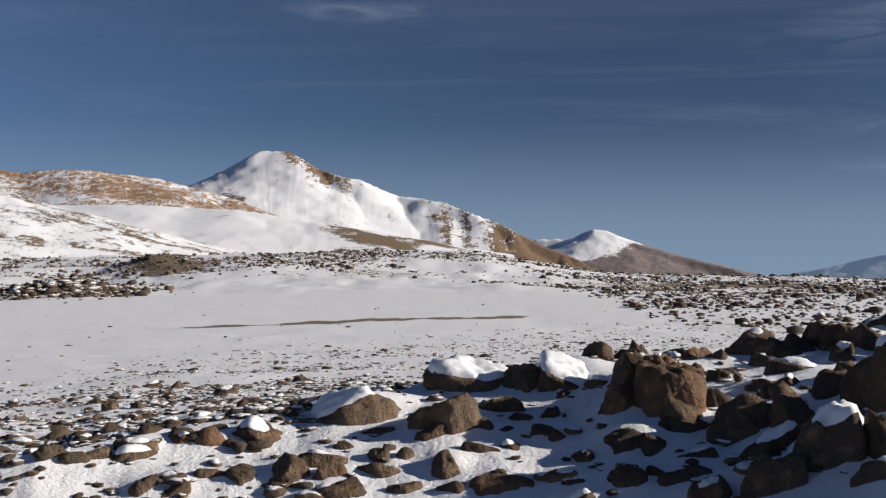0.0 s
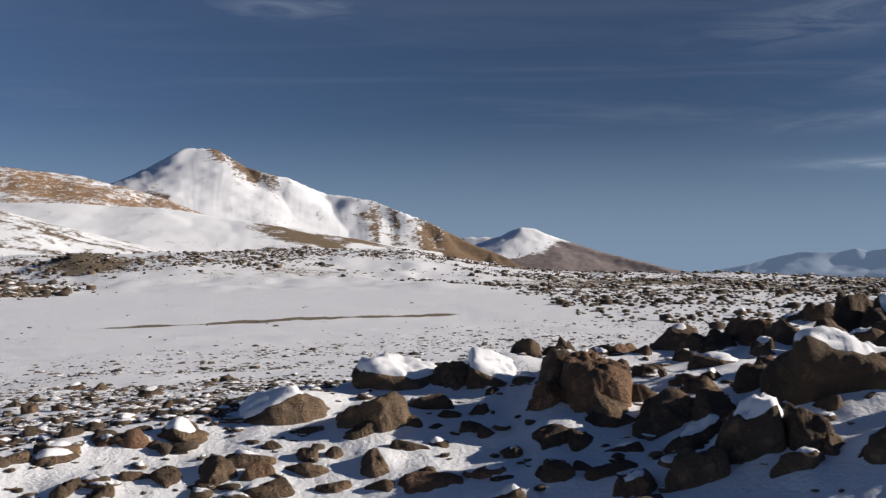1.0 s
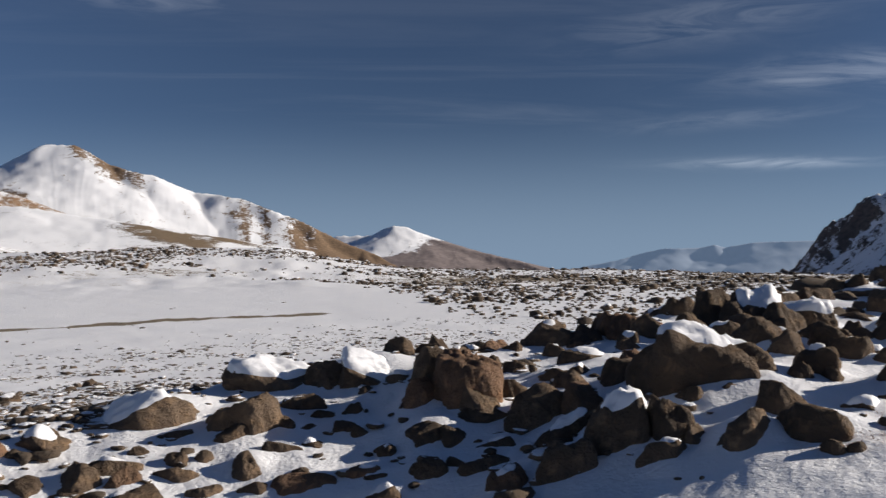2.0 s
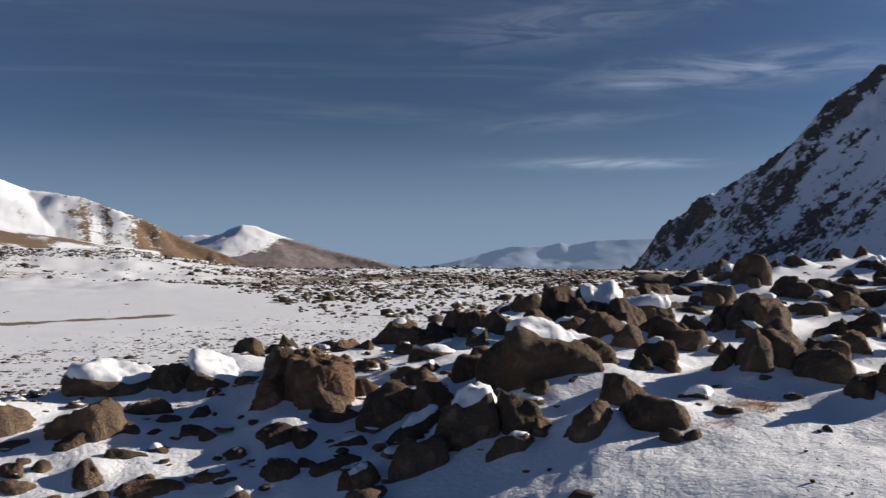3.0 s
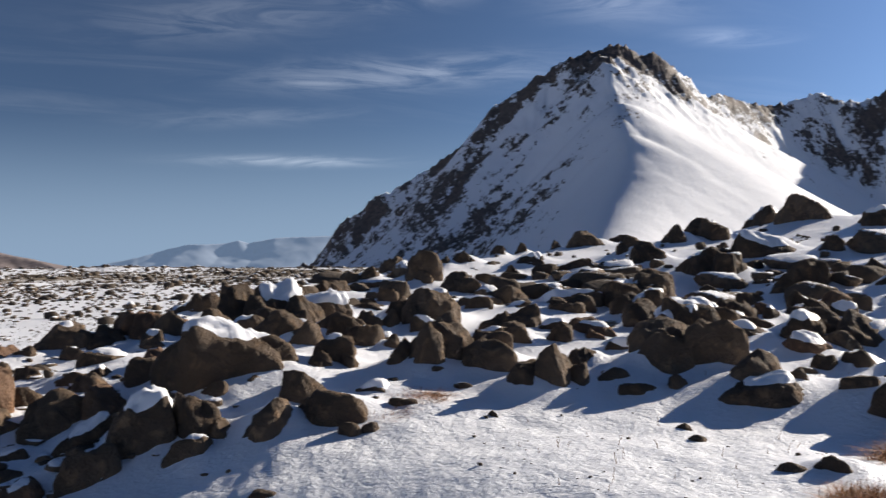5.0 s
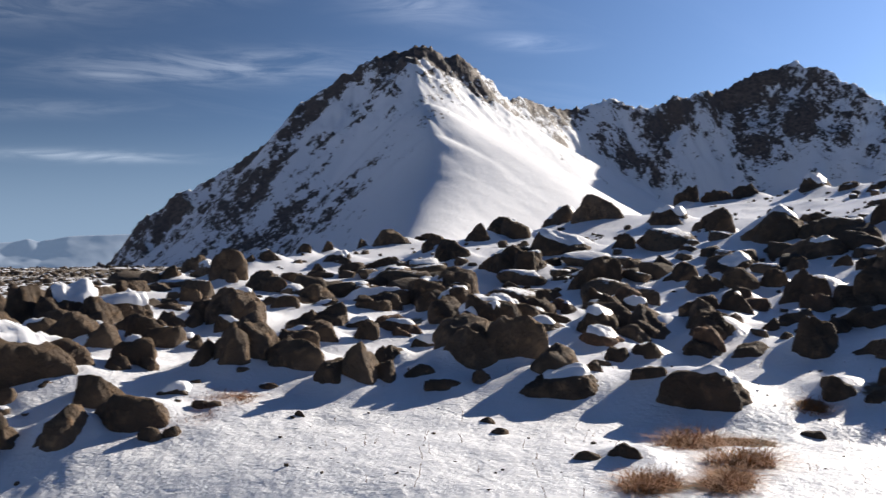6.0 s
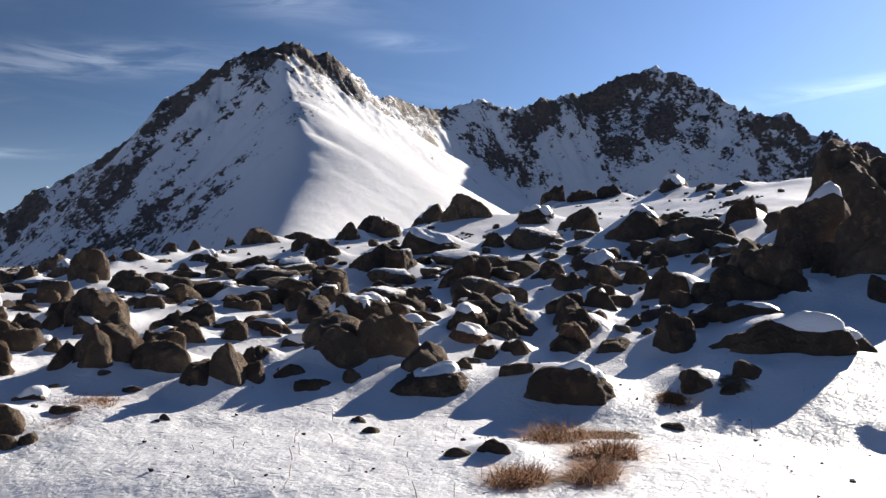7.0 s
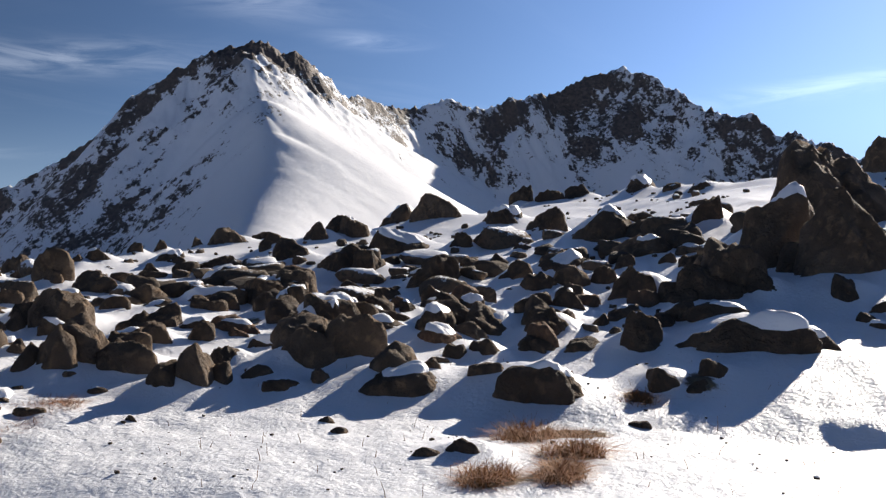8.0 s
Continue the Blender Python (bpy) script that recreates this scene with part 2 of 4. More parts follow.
def peak_cover(rock_dark, rock_light, scale, sharp=0.1, relief=1.5, rag=1.15):
    """Snow over rock: the snow layer of the mesh broken up by finer noise."""
    def build(n, shader):
        p = n.add("ShaderNodeTexCoord").outputs["Object"]
        cover = n.add("ShaderNodeAttribute", {"attribute_name": "snow"}).outputs["Fac"]
        fine, mid, big = n.noise(p, scale * 5, 8, 0.68), n.noise(p, scale, 7, 0.62, 0.6), n.noise(p, scale * 0.2, 4)
        ragged = n.math("ADD", n.math("MULTIPLY", n.math("SUBTRACT", mid, 0.5), rag), n.math("MULTIPLY", n.math("SUBTRACT", fine, 0.5), rag))
        mask = n.ramp(n.math("ADD", cover, ragged), 0.5 - sharp, 0.5 + sharp)
        rock = n.mix(n.ramp(fine, 0.35, 0.65), rock_dark, rock_light)
        rock = n.mix(n.ramp(big, 0.4, 0.65, 0, 0.5), rock, tuple(0.7 * v for v in rock_light[:3]) + (1,))
        n.plug(shader, "Base Color", n.mix(mask, rock, SNOW))
        n.plug(shader, "Roughness", 0.8)
        stony = n.math("SUBTRACT", 1.0, n.math("MULTIPLY", mask, 0.88))
        bump(n, shader, n.math("MULTIPLY", n.math("ADD", n.math("MULTIPLY", fine, 0.5), mid), stony), 0.6, relief)
    return build


M_GROUND = material("snowy_turf", ground_cover)
M_SNOW = material("snow", snow_cover)
M_ROCKS = [material("basalt_brown", basalt((0.135, 0.097, 0.068))), material("basalt_dark", basalt((0.096, 0.069, 0.049))),
           material("basalt_rust", basalt((0.18, 0.108, 0.07)))]
M_HEAP = material("loose_stone", stone_heap)
M_CRAG = material("crag", peak_cover((0.06, 0.05, 0.046, 1), (0.16, 0.124, 0.104, 1), 0.045, relief=5.0, rag=1.9))
M_PEAK = material("white_peak", peak_cover((0.13, 0.085, 0.05, 1), (0.26, 0.17, 0.10, 1), 0.05, relief=1.2, rag=1.7))
M_TURF = material("rusty_turf", peak_cover((0.20, 0.115, 0.055, 1), (0.36, 0.215, 0.11, 1), 0.11, relief=1.0, rag=1.3))
M_HILL = material("snow_hill", peak_cover((0.12, 0.085, 0.05, 1), (0.22, 0.155, 0.09, 1), 0.13, relief=0.8, rag=1.25))
# rock tones paled, so the far flank carries its haze in the colour
M_FAR = material("far_peak", peak_cover((0.15, 0.125, 0.125, 1), (0.23, 0.19, 0.185, 1), 0.01, relief=6.0, rag=1.5))


# far range: haze put into the blue base colour and a faint glow
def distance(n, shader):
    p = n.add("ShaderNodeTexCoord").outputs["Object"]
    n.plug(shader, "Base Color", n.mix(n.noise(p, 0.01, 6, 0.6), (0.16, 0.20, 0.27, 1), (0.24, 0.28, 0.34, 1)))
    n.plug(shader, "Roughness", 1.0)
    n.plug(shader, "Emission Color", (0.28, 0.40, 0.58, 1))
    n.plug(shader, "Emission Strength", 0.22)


M_BLUE_HAZE = material("painted_blue_haze", distance)
# ---- the land ----
def mesh_from(name, verts, faces, mat, smooth=True):
    me = bpy.data.meshes.new(name)
    verts, faces = np.asarray(verts, np.float32), np.asarray(faces, np.int32)
    k = faces.shape[1]
    me.vertices.add(len(verts)), me.loops.add(faces.size), me.polygons.add(len(faces))
    me.vertices.foreach_set("co", verts.ravel())
    me.loops.foreach_set("vertex_index", faces.ravel())
    me.polygons.foreach_set("loop_start", np.arange(0, faces.size, k, dtype=np.int32))
    me.polygons.foreach_set("use_smooth", np.full(len(faces), smooth))
    me.update(calc_edges=True)
    me.materials.append(mat)
    return me


def quads(rows, cols, closed=False):
    i, j = np.meshgrid(np.arange(rows - 1), np.arange(cols if closed else cols - 1), indexing="ij")
    a, b = i * cols + j, i * cols + (j + 1) % cols
    return np.stack([a, a + cols, b + cols, b], -1).reshape(-1, 4)


def layer_of(me, name, values):
    me.attributes.new(name, "FLOAT", "POINT").data.foreach_set("value", np.asarray(values, np.float32).ravel())


def build_ground():
    az = np.radians(np.concatenate([np.arange(-30, 92, 0.2), np.arange(92, 330, 2.0)]))
    r = np.concatenate([[0.05], np.geomspace(0.6, 4, 24), np.geomspace(4.05, 40, 230), np.geomspace(40.6, 300, 110), np.geomspace(310, 4900, 50)])
    R, A = np.meshgrid(r, az, indexing="ij")
    x, y = R * np.sin(A), R * np.cos(A)
    x[0], y[0] = 0.03, 0.03
    z = ground_z(x, y)
    z = z + drift_at(x, y)
    deg = np.degrees(np.arctan2(x, y))
    patch = rough(x * 0.06, y * 0.06, 4, 51)
    bare = 0.16 + 0.5 * (patch - 0.5)
    bare += 0.15 * ease(R, 50, 80) * ease(deg, 4, 14) + 0.16 * ease(R, 92, 120)
    bare -= 0.13 * ease(R, 35, 55) * (1 - ease(R, 80, 95))
    # the bank of the stream across the basin
    line = 58 + 0.4 * (deg + 13) + 3.5 * (rough(deg * 0.5, deg * 0 + 3.3, 3, 61) - 0.5)
    bare += 1.25 * np.exp(-((R - line) / 1.2) ** 2) * ease(deg, -17, -12) * (1 - ease(deg, 3, 6)) * (0.55 + 0.45 * ease(rough(deg * 0.6, deg * 0, 3, 67), 0.25, 0.6))
    bare += 0.16 * np.exp(-((R - 9) / 6) ** 2) * (1 - ease(deg, -6, 6))
    bare += 0.5 * np.exp(-(((deg + 15.0) / 2.3) ** 2 + ((R - 143) / 9) ** 2)) + 0.3 * np.exp(-(((deg + 20.5) / 3.2) ** 2 + ((R - 102) / 7) ** 2))
    bare += 0.3 * np.exp(-(((deg + 21) / 4.5) ** 2 + ((R - 50) / 6) ** 2)) * ease(rough(x * 0.5, y * 0.9, 3, 69), 0.4, 0.6)
    # turf showing through by the grass tufts
    for gx, gy, gw in TURF:
        bare += 0.46 * np.exp(-(((x - gx) ** 2 + (y - gy) ** 2) / gw ** 2))
    me = mesh_from("ground", np.stack([x, y, z], -1).reshape(-1, 3), quads(len(r), len(az), True), M_GROUND)
    layer_of(me, "bare", bare)
    return tagged(new("ground", me), "snow-covered stony mountain ground with brown turf patches", "ground", kind="structure")


def place_of(az, el, r):
    a = math.radians(az)
    return np.array((r * math.sin(a), r * math.cos(a), EYE + r * math.tan(math.radians(el))))


def blurred(z, rows, cols):
    """A running mean over the grid, twice."""
    for axis, n in ((0, rows), (1, cols)) * 2:
        padded = np.concatenate([np.repeat(np.take(z, [0], axis), n + 1, axis), z, np.repeat(np.take(z, [-1], axis), n, axis)], axis)
        total = np.cumsum(padded, axis)
        size = z.shape[axis]
        z = (np.take(total, np.arange(2 * n + 1, 2 * n + 1 + size), axis) - np.take(total, np.arange(size), axis)) / (2 * n + 1)
    return z


def mountain(name, label, mat, ridges, spurs, span, reach, base, steep, knee, gentle, relief, seed, cover, step=0.12, rings=150, kind="", crag=0.0, gullies=None):
    """Height field under a set of ridge lines: from each ridge the ground falls off, steep at first and then gently, and is then roughened."""
    az = np.radians(np.arange(span[0], span[1] + step, step))
    r = np.linspace(reach[0], reach[1], rings)
    R, A = np.meshgrid(r, az, indexing="ij")
    x, y = R * np.sin(A), R * np.cos(A)
    size = relief[0]
    bent = x + 0.35 * size * (rough(x / size, y / size, 4, seed + 3) - 0.5), y + 0.35 * size * (rough(x / size, y / size, 4, seed + 7) - 0.5)
    z = np.full_like(x, base)
    off = np.full_like(x, 1e9)
    spur = np.full_like(x, 1e9)
    free = 1.0
    for line in spurs + ridges:
        pts = [place_of(*p) for p in line]
        if line in ridges:
            free = 0.25 + 0.75 * ease(spur, 120, 420)
        keep = 0.3 if line in spurs else free
        wx, wy = x + keep * (bent[0] - x), y + keep * (bent[1] - y)
        for a, b in zip(pts, pts[1:]):
            dx, dy = b[0] - a[0], b[1] - a[1]
            u = np.clip(((wx - a[0]) * dx + (wy - a[1]) * dy) / (dx * dx + dy * dy), 0, 1)
            d = np.hypot(wx - a[0] - u * dx, wy - a[1] - u * dy)
            top = a[2] + u * (b[2] - a[2])
            if line in spurs:
                left = dx * (wy - a[1]) - dy * (wx - a[0]) < 0
                z = np.maximum(z, top - np.where(left, 1.05, 0.54) * (np.sqrt(d * d + 64) - 8))
                spur = np.minimum(spur, d)
                continue
            z = np.maximum(z, top - gentle * d - knee * (1 - np.exp(-d * (steep - gentle) / knee)))
            off = np.minimum(off, d)
    if spurs:
        even = blurred(z, 14, 30)
        near = 0.9 * (1 - ease(spur, 200, 380)) * ease(off, 130, 260)
        z = z + near * (even - z)
    calm = 1 - 0.95 * (1 - ease(spur, 150, 330)) * (1 - ease(np.degrees(np.arctan2(z - EYE, R)), 5.0, 8.0))
    gul = rough(x / size, y / size, 6, seed, 0.52, True) - 0.62
    keep = ease(off, 0, 0.35 * size)
    z = z + relief[1] * gul * (0.18 + 0.82 * keep) * calm
    if gullies:
        z = z + gullies[1] * (rough(np.degrees(A) * gullies[0] + 0.3 * R / size + 1.2 * rough(x / size, y / size, 3, seed + 9), R / (3 * size), 4, seed + 5, 0.55, True) - 0.65) * keep * calm
    if crag:
        z = z + crag * (rough(x / (0.3 * size), y / (0.3 * size), 5, seed + 11, 0.6, True) - 0.6) * (1 - 0.92 * ease(off, 0.05 * size, 0.8 * size)) * (0.4 + 0.6 * calm)
    gz = np.gradient(z, axis=0) / np.gradient(R, axis=0), np.gradient(z, axis=1) / (np.gradient(A, axis=1) * R)
    slope = np.hypot(*gz)
    me = mesh_from(name, np.stack([x, y, z], -1).reshape(-1, 3), quads(len(r), len(az))[:, ::-1], mat)
    layer_of(me, "snow", cover(np.degrees(A), R, z, slope, off, spur, x, y))
    return tagged(new(name, me), label, "mountain" if "hill" not in name else "hill", kind=kind)


def crag_snow(az, r, z, slope, off, spur, x, y):
    el = np.degrees(np.arctan2(z - EYE, r))
    high = ease(el, 2.0, 6.5)
    clean = 0.55 * (1 - ease(spur, 40, 170)) * (1 - ease(el, 4.5, 8.5))
    band = 1 - ease(off + 150 * (rough(x / 70, y / 70, 4, 76) - 0.5), 5, np.interp(az, (30, 37, 43, 48, 52, 56, 62, 65, 72, 90), (220, 430, 520, 380, 80, 50, 75, 170, 150, 110)))
    mottle = 1.25 * (rough(x / 34, y / 34, 5, 77, 0.6) - 0.5) + 0.5 * (rough(x / 14 + az, y / 60, 3, 75, 0.55, True) - 0.55)
    # dirt and scree drawn out down the shaded face
    line = el - 0.6 * az
    scree = ease(rough(line * 2.2, az * 0.16, 3, 83), 0.5, 0.72) * ease(az, 35, 38.5) * (1 - ease(az, 44, 46.5)) * ease(el, 0.5, 1.5) * (1 - ease(el, 5.0, 7.0))
    return 1.02 + clean - 0.22 * ease(slope, 0.9, 1.7) - 0.06 * high - np.interp(az, (33, 38, 42, 46, 49, 54, 60), (0.5, 0.6, 0.72, 0.76, 0.5, 0.52, 0.62)) * band + (0.35 + 0.85 * band) * mottle - 0.34 * scree


def white_snow(az, r, z, slope, off, spur, x, y):
    right = ease(az, -3.5, 5.0)
    el = np.degrees(np.arctan2(z - EYE, r))
    streaks = rough(az * 1.6 + r / 260, r / 420, 4, 78)
    patch = 0.75 * np.exp(-(((az + 11.4) / 0.9) ** 2 + ((el - 1.3) / 0.55) ** 2)) + 0.6 * ease(az, 3.0, 5.5)
    return 0.95 - 0.38 * right - 0.2 * right * (1 - ease(off, 20, 160)) - patch + (0.45 + 0.5 * ease(az, -5, 0)) * (streaks - 0.5) + 0.5 * (rough(x / 45, y / 45, 3, 84) - 0.5) - 0.62 * (1 - ease(off, 5, 85)) * ease(az, -9.6, -8.4) * (1 - ease(az, -6.2, -4))


def turf_snow(az, r, z, slope, off, spur, x, y):
    return 0.43 + 0.6 * (rough(x / 70, y / 70, 5, 79) - 0.5) + 0.1 * ease(slope, 0.2, 0.5)


def hill_snow(az, r, z, slope, off, spur, x, y):
    return 0.86 + 0.6 * (rough(x / 70, y / 18, 5, 80) - 0.5) - 0.75 * ease(az, -9.0, -4.5) * (1 - ease(off, 10, 45)) * ease(rough(x / 30, y / 30, 3, 81), 0.3, 0.6)


def bank_snow(az, r, z, slope, off, spur, x, y):
    return 0.62 + 0.6 * (rough(x / 22, y / 5, 4, 82) - 0.5)


def far_snow(az, r, z, slope, off, spur, x, y):
    el = np.degrees(np.arctan2(z - EYE, r))
    return 0.1 + 1.0 * ease(el + 0.35 * (9.8 - az), -2.0, -0.5)


def no_snow(az, r, z, slope, off, spur, x, y):
    return 0 * az


def build_mountains():
    mountain("craggy_mountain", "dark craggy snow-dusted mountain with a sunlit snow spur", M_CRAG,
             [[(22, -6.50, 1150), (29.0, -3.30, 1080), (31.5, -0.70, 1040), (33.5, 0.90, 1020), (36.0, 2.65, 1000), (38.3, 3.90, 980), (39.8, 4.85, 965), (40.3, 6.15, 960), (40.8, 6.35, 960), (43.4, 8.00, 950), (45.5, 9.20, 950), (46.7, 9.10, 955),
               (48.0, 9.00, 965), (49.4, 8.60, 980), (51.3, 7.10, 1010), (53.0, 6.45, 1060), (55.8, 5.75, 1130)],
              [(55.8, 5.75, 1130), (57.4, 6.20, 1190), (59.7, 6.20, 1220), (61.6, 6.55, 1250), (62.9, 6.45, 1270), (65.3, 7.50, 1290), (67.4, 8.25, 1300), (69.6, 7.35, 1290), (71.7, 6.25, 1270), (74.1, 5.20, 1250), (77.3, 3.95, 1220), (84, 1.30, 1180)]],
             [[(46.3, 8.8, 945), (47.3, 6.3, 860), (47.6, 4.6, 790), (47.6, 3.0, 725), (47.2, 1.2, 650), (46.6, -0.6, 575), (45.6, -3.0, 490)]],
             (19, 90), (330, 1600), -90, 1.3, 110, 0.70, (150, 16), 3, crag_snow, step=0.085, rings=360, crag=26)
    mountain("white_mountain", "snow-white mountain with a rounded summit and brown ridge", M_PEAK,
             [[(-20, -1.0, 2300), (-14.1, 2.2, 2200), (-12, 3.35, 2150), (-10.5, 4.12, 2100), (-8.95, 4.12, 2080), (-7.1, 3.12, 2040), (-5.8, 2.75, 2000), (-4.6, 2.55, 1980), (-2.7, 1.65, 1950), (0.2, 1.3, 1900), (2.1, 0.6, 1850), (4.0, -0.3, 1800), (6.8, -1.55, 1750), (10, -2.9, 1700)]],
             [], (-26, 14), (1150, 2700), -160, 0.60, 60, 0.31, (200, 3), 13, white_snow, step=0.06, rings=260, gullies=(1.3, 1.0))
    mountain("rusty_hill", "rust-brown grassy hill patched with thin snow", M_TURF,
             [[(-32, 2.6, 1250), (-26, 2.9, 1250), (-23.5, 2.95, 1250), (-21.8, 2.78, 1240), (-19.9, 3.0, 1230), (-16.2, 2.7, 1210), (-14.1, 2.1, 1190), (-12.0, 1.5, 1170), (-10.2, 0.8, 1150), (-7, -1.5, 1120)]],
             [], (-36, -4), (800, 1500), -60, 0.42, 40, 0.22, (150, 10), 23, turf_snow, step=0.12, rings=110)
    mountain("snow_hill", "smooth snow-covered hill with brown scree patches", M_HILL,
             [[(-34, 1.2, 640), (-22, 1.05, 640), (-19.4, 1.12, 640), (-15.9, 1.1, 620), (-12, 0.88, 600), (-9.0, 0.5, 580), (-6.8, 0.2, 565), (-5.5, -0.35, 555), (-3.9, -1.25, 540), (-2.4, -1.7, 530), (1, -3, 520)]],
             [], (-38, 4), (260, 900), -40, 0.20, 18, 0.11, (70, 2), 33, hill_snow, step=0.12, rings=120)
    mountain("brown_hill", "low brown hillside streaked with snow", M_HILL,
             [[(-40, 3.0, 420), (-26, 2.2, 420), (-23.5, 1.65, 410), (-21.9, 1.28, 405), (-20.5, 0.7, 400), (-19.1, 0.12, 390), (-17, -0.9, 380), (-14, -2.6, 370), (-10, -5.5, 360)]],
             [], (-42, -6), (230, 560), -30, 0.30, 12, 0.2, (70, 3), 43, bank_snow, step=0.15, rings=80)
    mountain("far_mountain", "distant snow-capped mountain with bare brown flank", M_FAR,
             [[(2, -1.6, 3700), (5.0, -0.75, 3650), (6.9, -0.75, 3600), (7.9, -0.4, 3600), (8.8, -0.22, 3600), (9.5, -0.28, 3600), (9.95, -0.6, 3570), (11.5, -1.17, 3500), (13.6, -1.87, 3400), (16.1, -2.55, 3300), (18.1, -3.03, 3200), (23, -3.9, 3100)]],
             [], (-1, 26), (2500, 4200), -330, 0.5, 50, 0.22, (300, 22), 53, far_snow, step=0.08, rings=110)
    mountain("far_range", "hazy blue mountain range across the valley", M_BLUE_HAZE,
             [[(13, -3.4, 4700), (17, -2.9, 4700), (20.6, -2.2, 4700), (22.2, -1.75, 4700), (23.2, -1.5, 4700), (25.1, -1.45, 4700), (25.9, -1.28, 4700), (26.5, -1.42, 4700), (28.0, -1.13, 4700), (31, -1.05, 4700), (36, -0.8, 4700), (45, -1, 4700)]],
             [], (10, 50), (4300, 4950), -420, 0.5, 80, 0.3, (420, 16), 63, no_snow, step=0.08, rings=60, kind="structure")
# ---- stones ----
MOUNDS, PLACED = [], []
TURF = [(6.19, 3.28, 0.25), (5.85, 2.74, 0.23), (4.94, 2.86, 0.20), (7.63, 3.03, 0.21), (8.13, 2.69, 0.23), (5.20, 2.53, 0.18), (6.61, 3.00, 0.17), (5.45, 2.62, 0.14), (6.45, 3.12, 0.15), (8.6, 8.33, 0.5), (10.66, 10.11, 0.5), (9.8, 10.77, 0.5), (9.7, 9.8, 0.5)]


def drift_at(x, y):
    """Snow banked up behind and round the boulders."""
    x, y = np.asarray(x, float), np.asarray(y, float)
    deep = np.zeros_like(x)
    for bx, by, reach, lift in MOUNDS:
        near = (np.abs(x - bx) < 2.4 * reach) & (np.abs(y - by) < 2.4 * reach)
        if near.any():
            heap_up = lift * np.exp(-((x[near] - bx) ** 2 + (y[near] - by) ** 2) / reach ** 2)
            deep[near] = 0.5 * (deep[near] + heap_up + np.sqrt((deep[near] - heap_up) ** 2 + 0.0004)) - 0.01 * np.exp(-deep[near] / 0.02)
    return deep


def surface(x, y):
    return ground_z(x, y) + drift_at(x, y)


def drift_behind(x, y, w, h, snow):
    """Snow lies against the uphill side of a boulder, out of the wind."""
    if w < 0.2:
        return
    r = math.hypot(x, y)
    odd, turn = float(grain(x * 5.1, y * 5.1, 8)), 0.9 * (float(grain(x * 3.7, y * 3.7, 9)) - 0.6)
    out = 0.34 * min(w, 1.2 * h + 0.4 * w)
    MOUNDS.append((x, y, min(0.66 * w + 0.05, 1.0), min(0.25 * h * (0.6 + 0.8 * odd), 0.2)))
    MOUNDS.append((x + (x - y * turn) / r * out, y + (y + x * turn) / r * out, min(0.44 * w + 0.09, 0.6), min(h * (0.5 + 0.28 * odd + 0.2 * snow) * float(np.interp(x, (0, 6), (0.62, 1.0))), 0.5)))


def sphere(level):
    bm = bmesh.new()
    bmesh.ops.create_icosphere(bm, subdivisions=level, radius=1.0)
    v = np.array([p.co[:] for p in bm.verts])
    f = np.array([[p.index for p in q.verts] for q in bm.faces])
    bm.free()
    return v / np.linalg.norm(v, axis=1, keepdims=True), f


BALL = {k: sphere(k) for k in (1, 2, 3, 4, 5)}


def hewn(rng, dirs, planes=15, soft=9.0, rugged=0.05, least=0.38):
    """A block cut by random planes, its edges worn round: the radius along each direction."""
    n = rng.normal(size=(planes, 3))
    n[0] = (rng.uniform(-0.55, 0.55), rng.uniform(-0.55, 0.55), 1)
    n /= np.linalg.norm(n, axis=1, keepdims=True)
    cut = rng.uniform(least, 1.0, planes)
    cut[0] = rng.uniform(least + 0.04, 0.8)
    near = np.maximum(dirs @ n.T, 1e-3) / cut
    rad = 1.0 / np.power((near ** soft).sum(1) + 0.5, 1 / soft)
    p = dirs * 2.2 + rng.uniform(0, 50, 3)
    bumps = rough(p[:, 0] + p[:, 2] * 0.7, p[:, 1] - p[:, 2] * 0.6, 4, int(rng.integers(999)))
    small = rough(p[:, 0] * 3 - p[:, 2] * 2.1, p[:, 1] * 3 + p[:, 2] * 1.7, 3, int(rng.integers(999)))
    return rad * (1 + rugged * 4 * (bumps - 0.5) + rugged * 1.6 * (small - 0.5))


def soften(values, faces, times):
    """Evens out a value over a mesh, from each corner to its neighbours."""
    e = np.concatenate([faces[:, (0, 1)], faces[:, (1, 2)], faces[:, (2, 0)]])
    e = np.concatenate([e, e[:, ::-1]])
    count = np.bincount(e[:, 0], minlength=len(values))
    for _ in range(times):
        values = 0.4 * values + 0.6 * np.bincount(e[:, 0], values[e[:, 1]], len(values)) / count
    return values


def largest(faces, used, total):
    """Of the faces in use, those of the largest joined piece."""
    mark = np.arange(total)
    f = faces[used]
    for _ in range(200):
        low = mark[f].min(1)
        fresh = mark.copy()
        for k in range(3):
            np.minimum.at(fresh, f[:, k], low)
        if (fresh == mark).all():
            break
        mark = fresh
    name, size = np.unique(mark[f[:, 0]], return_counts=True)
    return f[mark[f[:, 0]] == name[size.argmax()]]


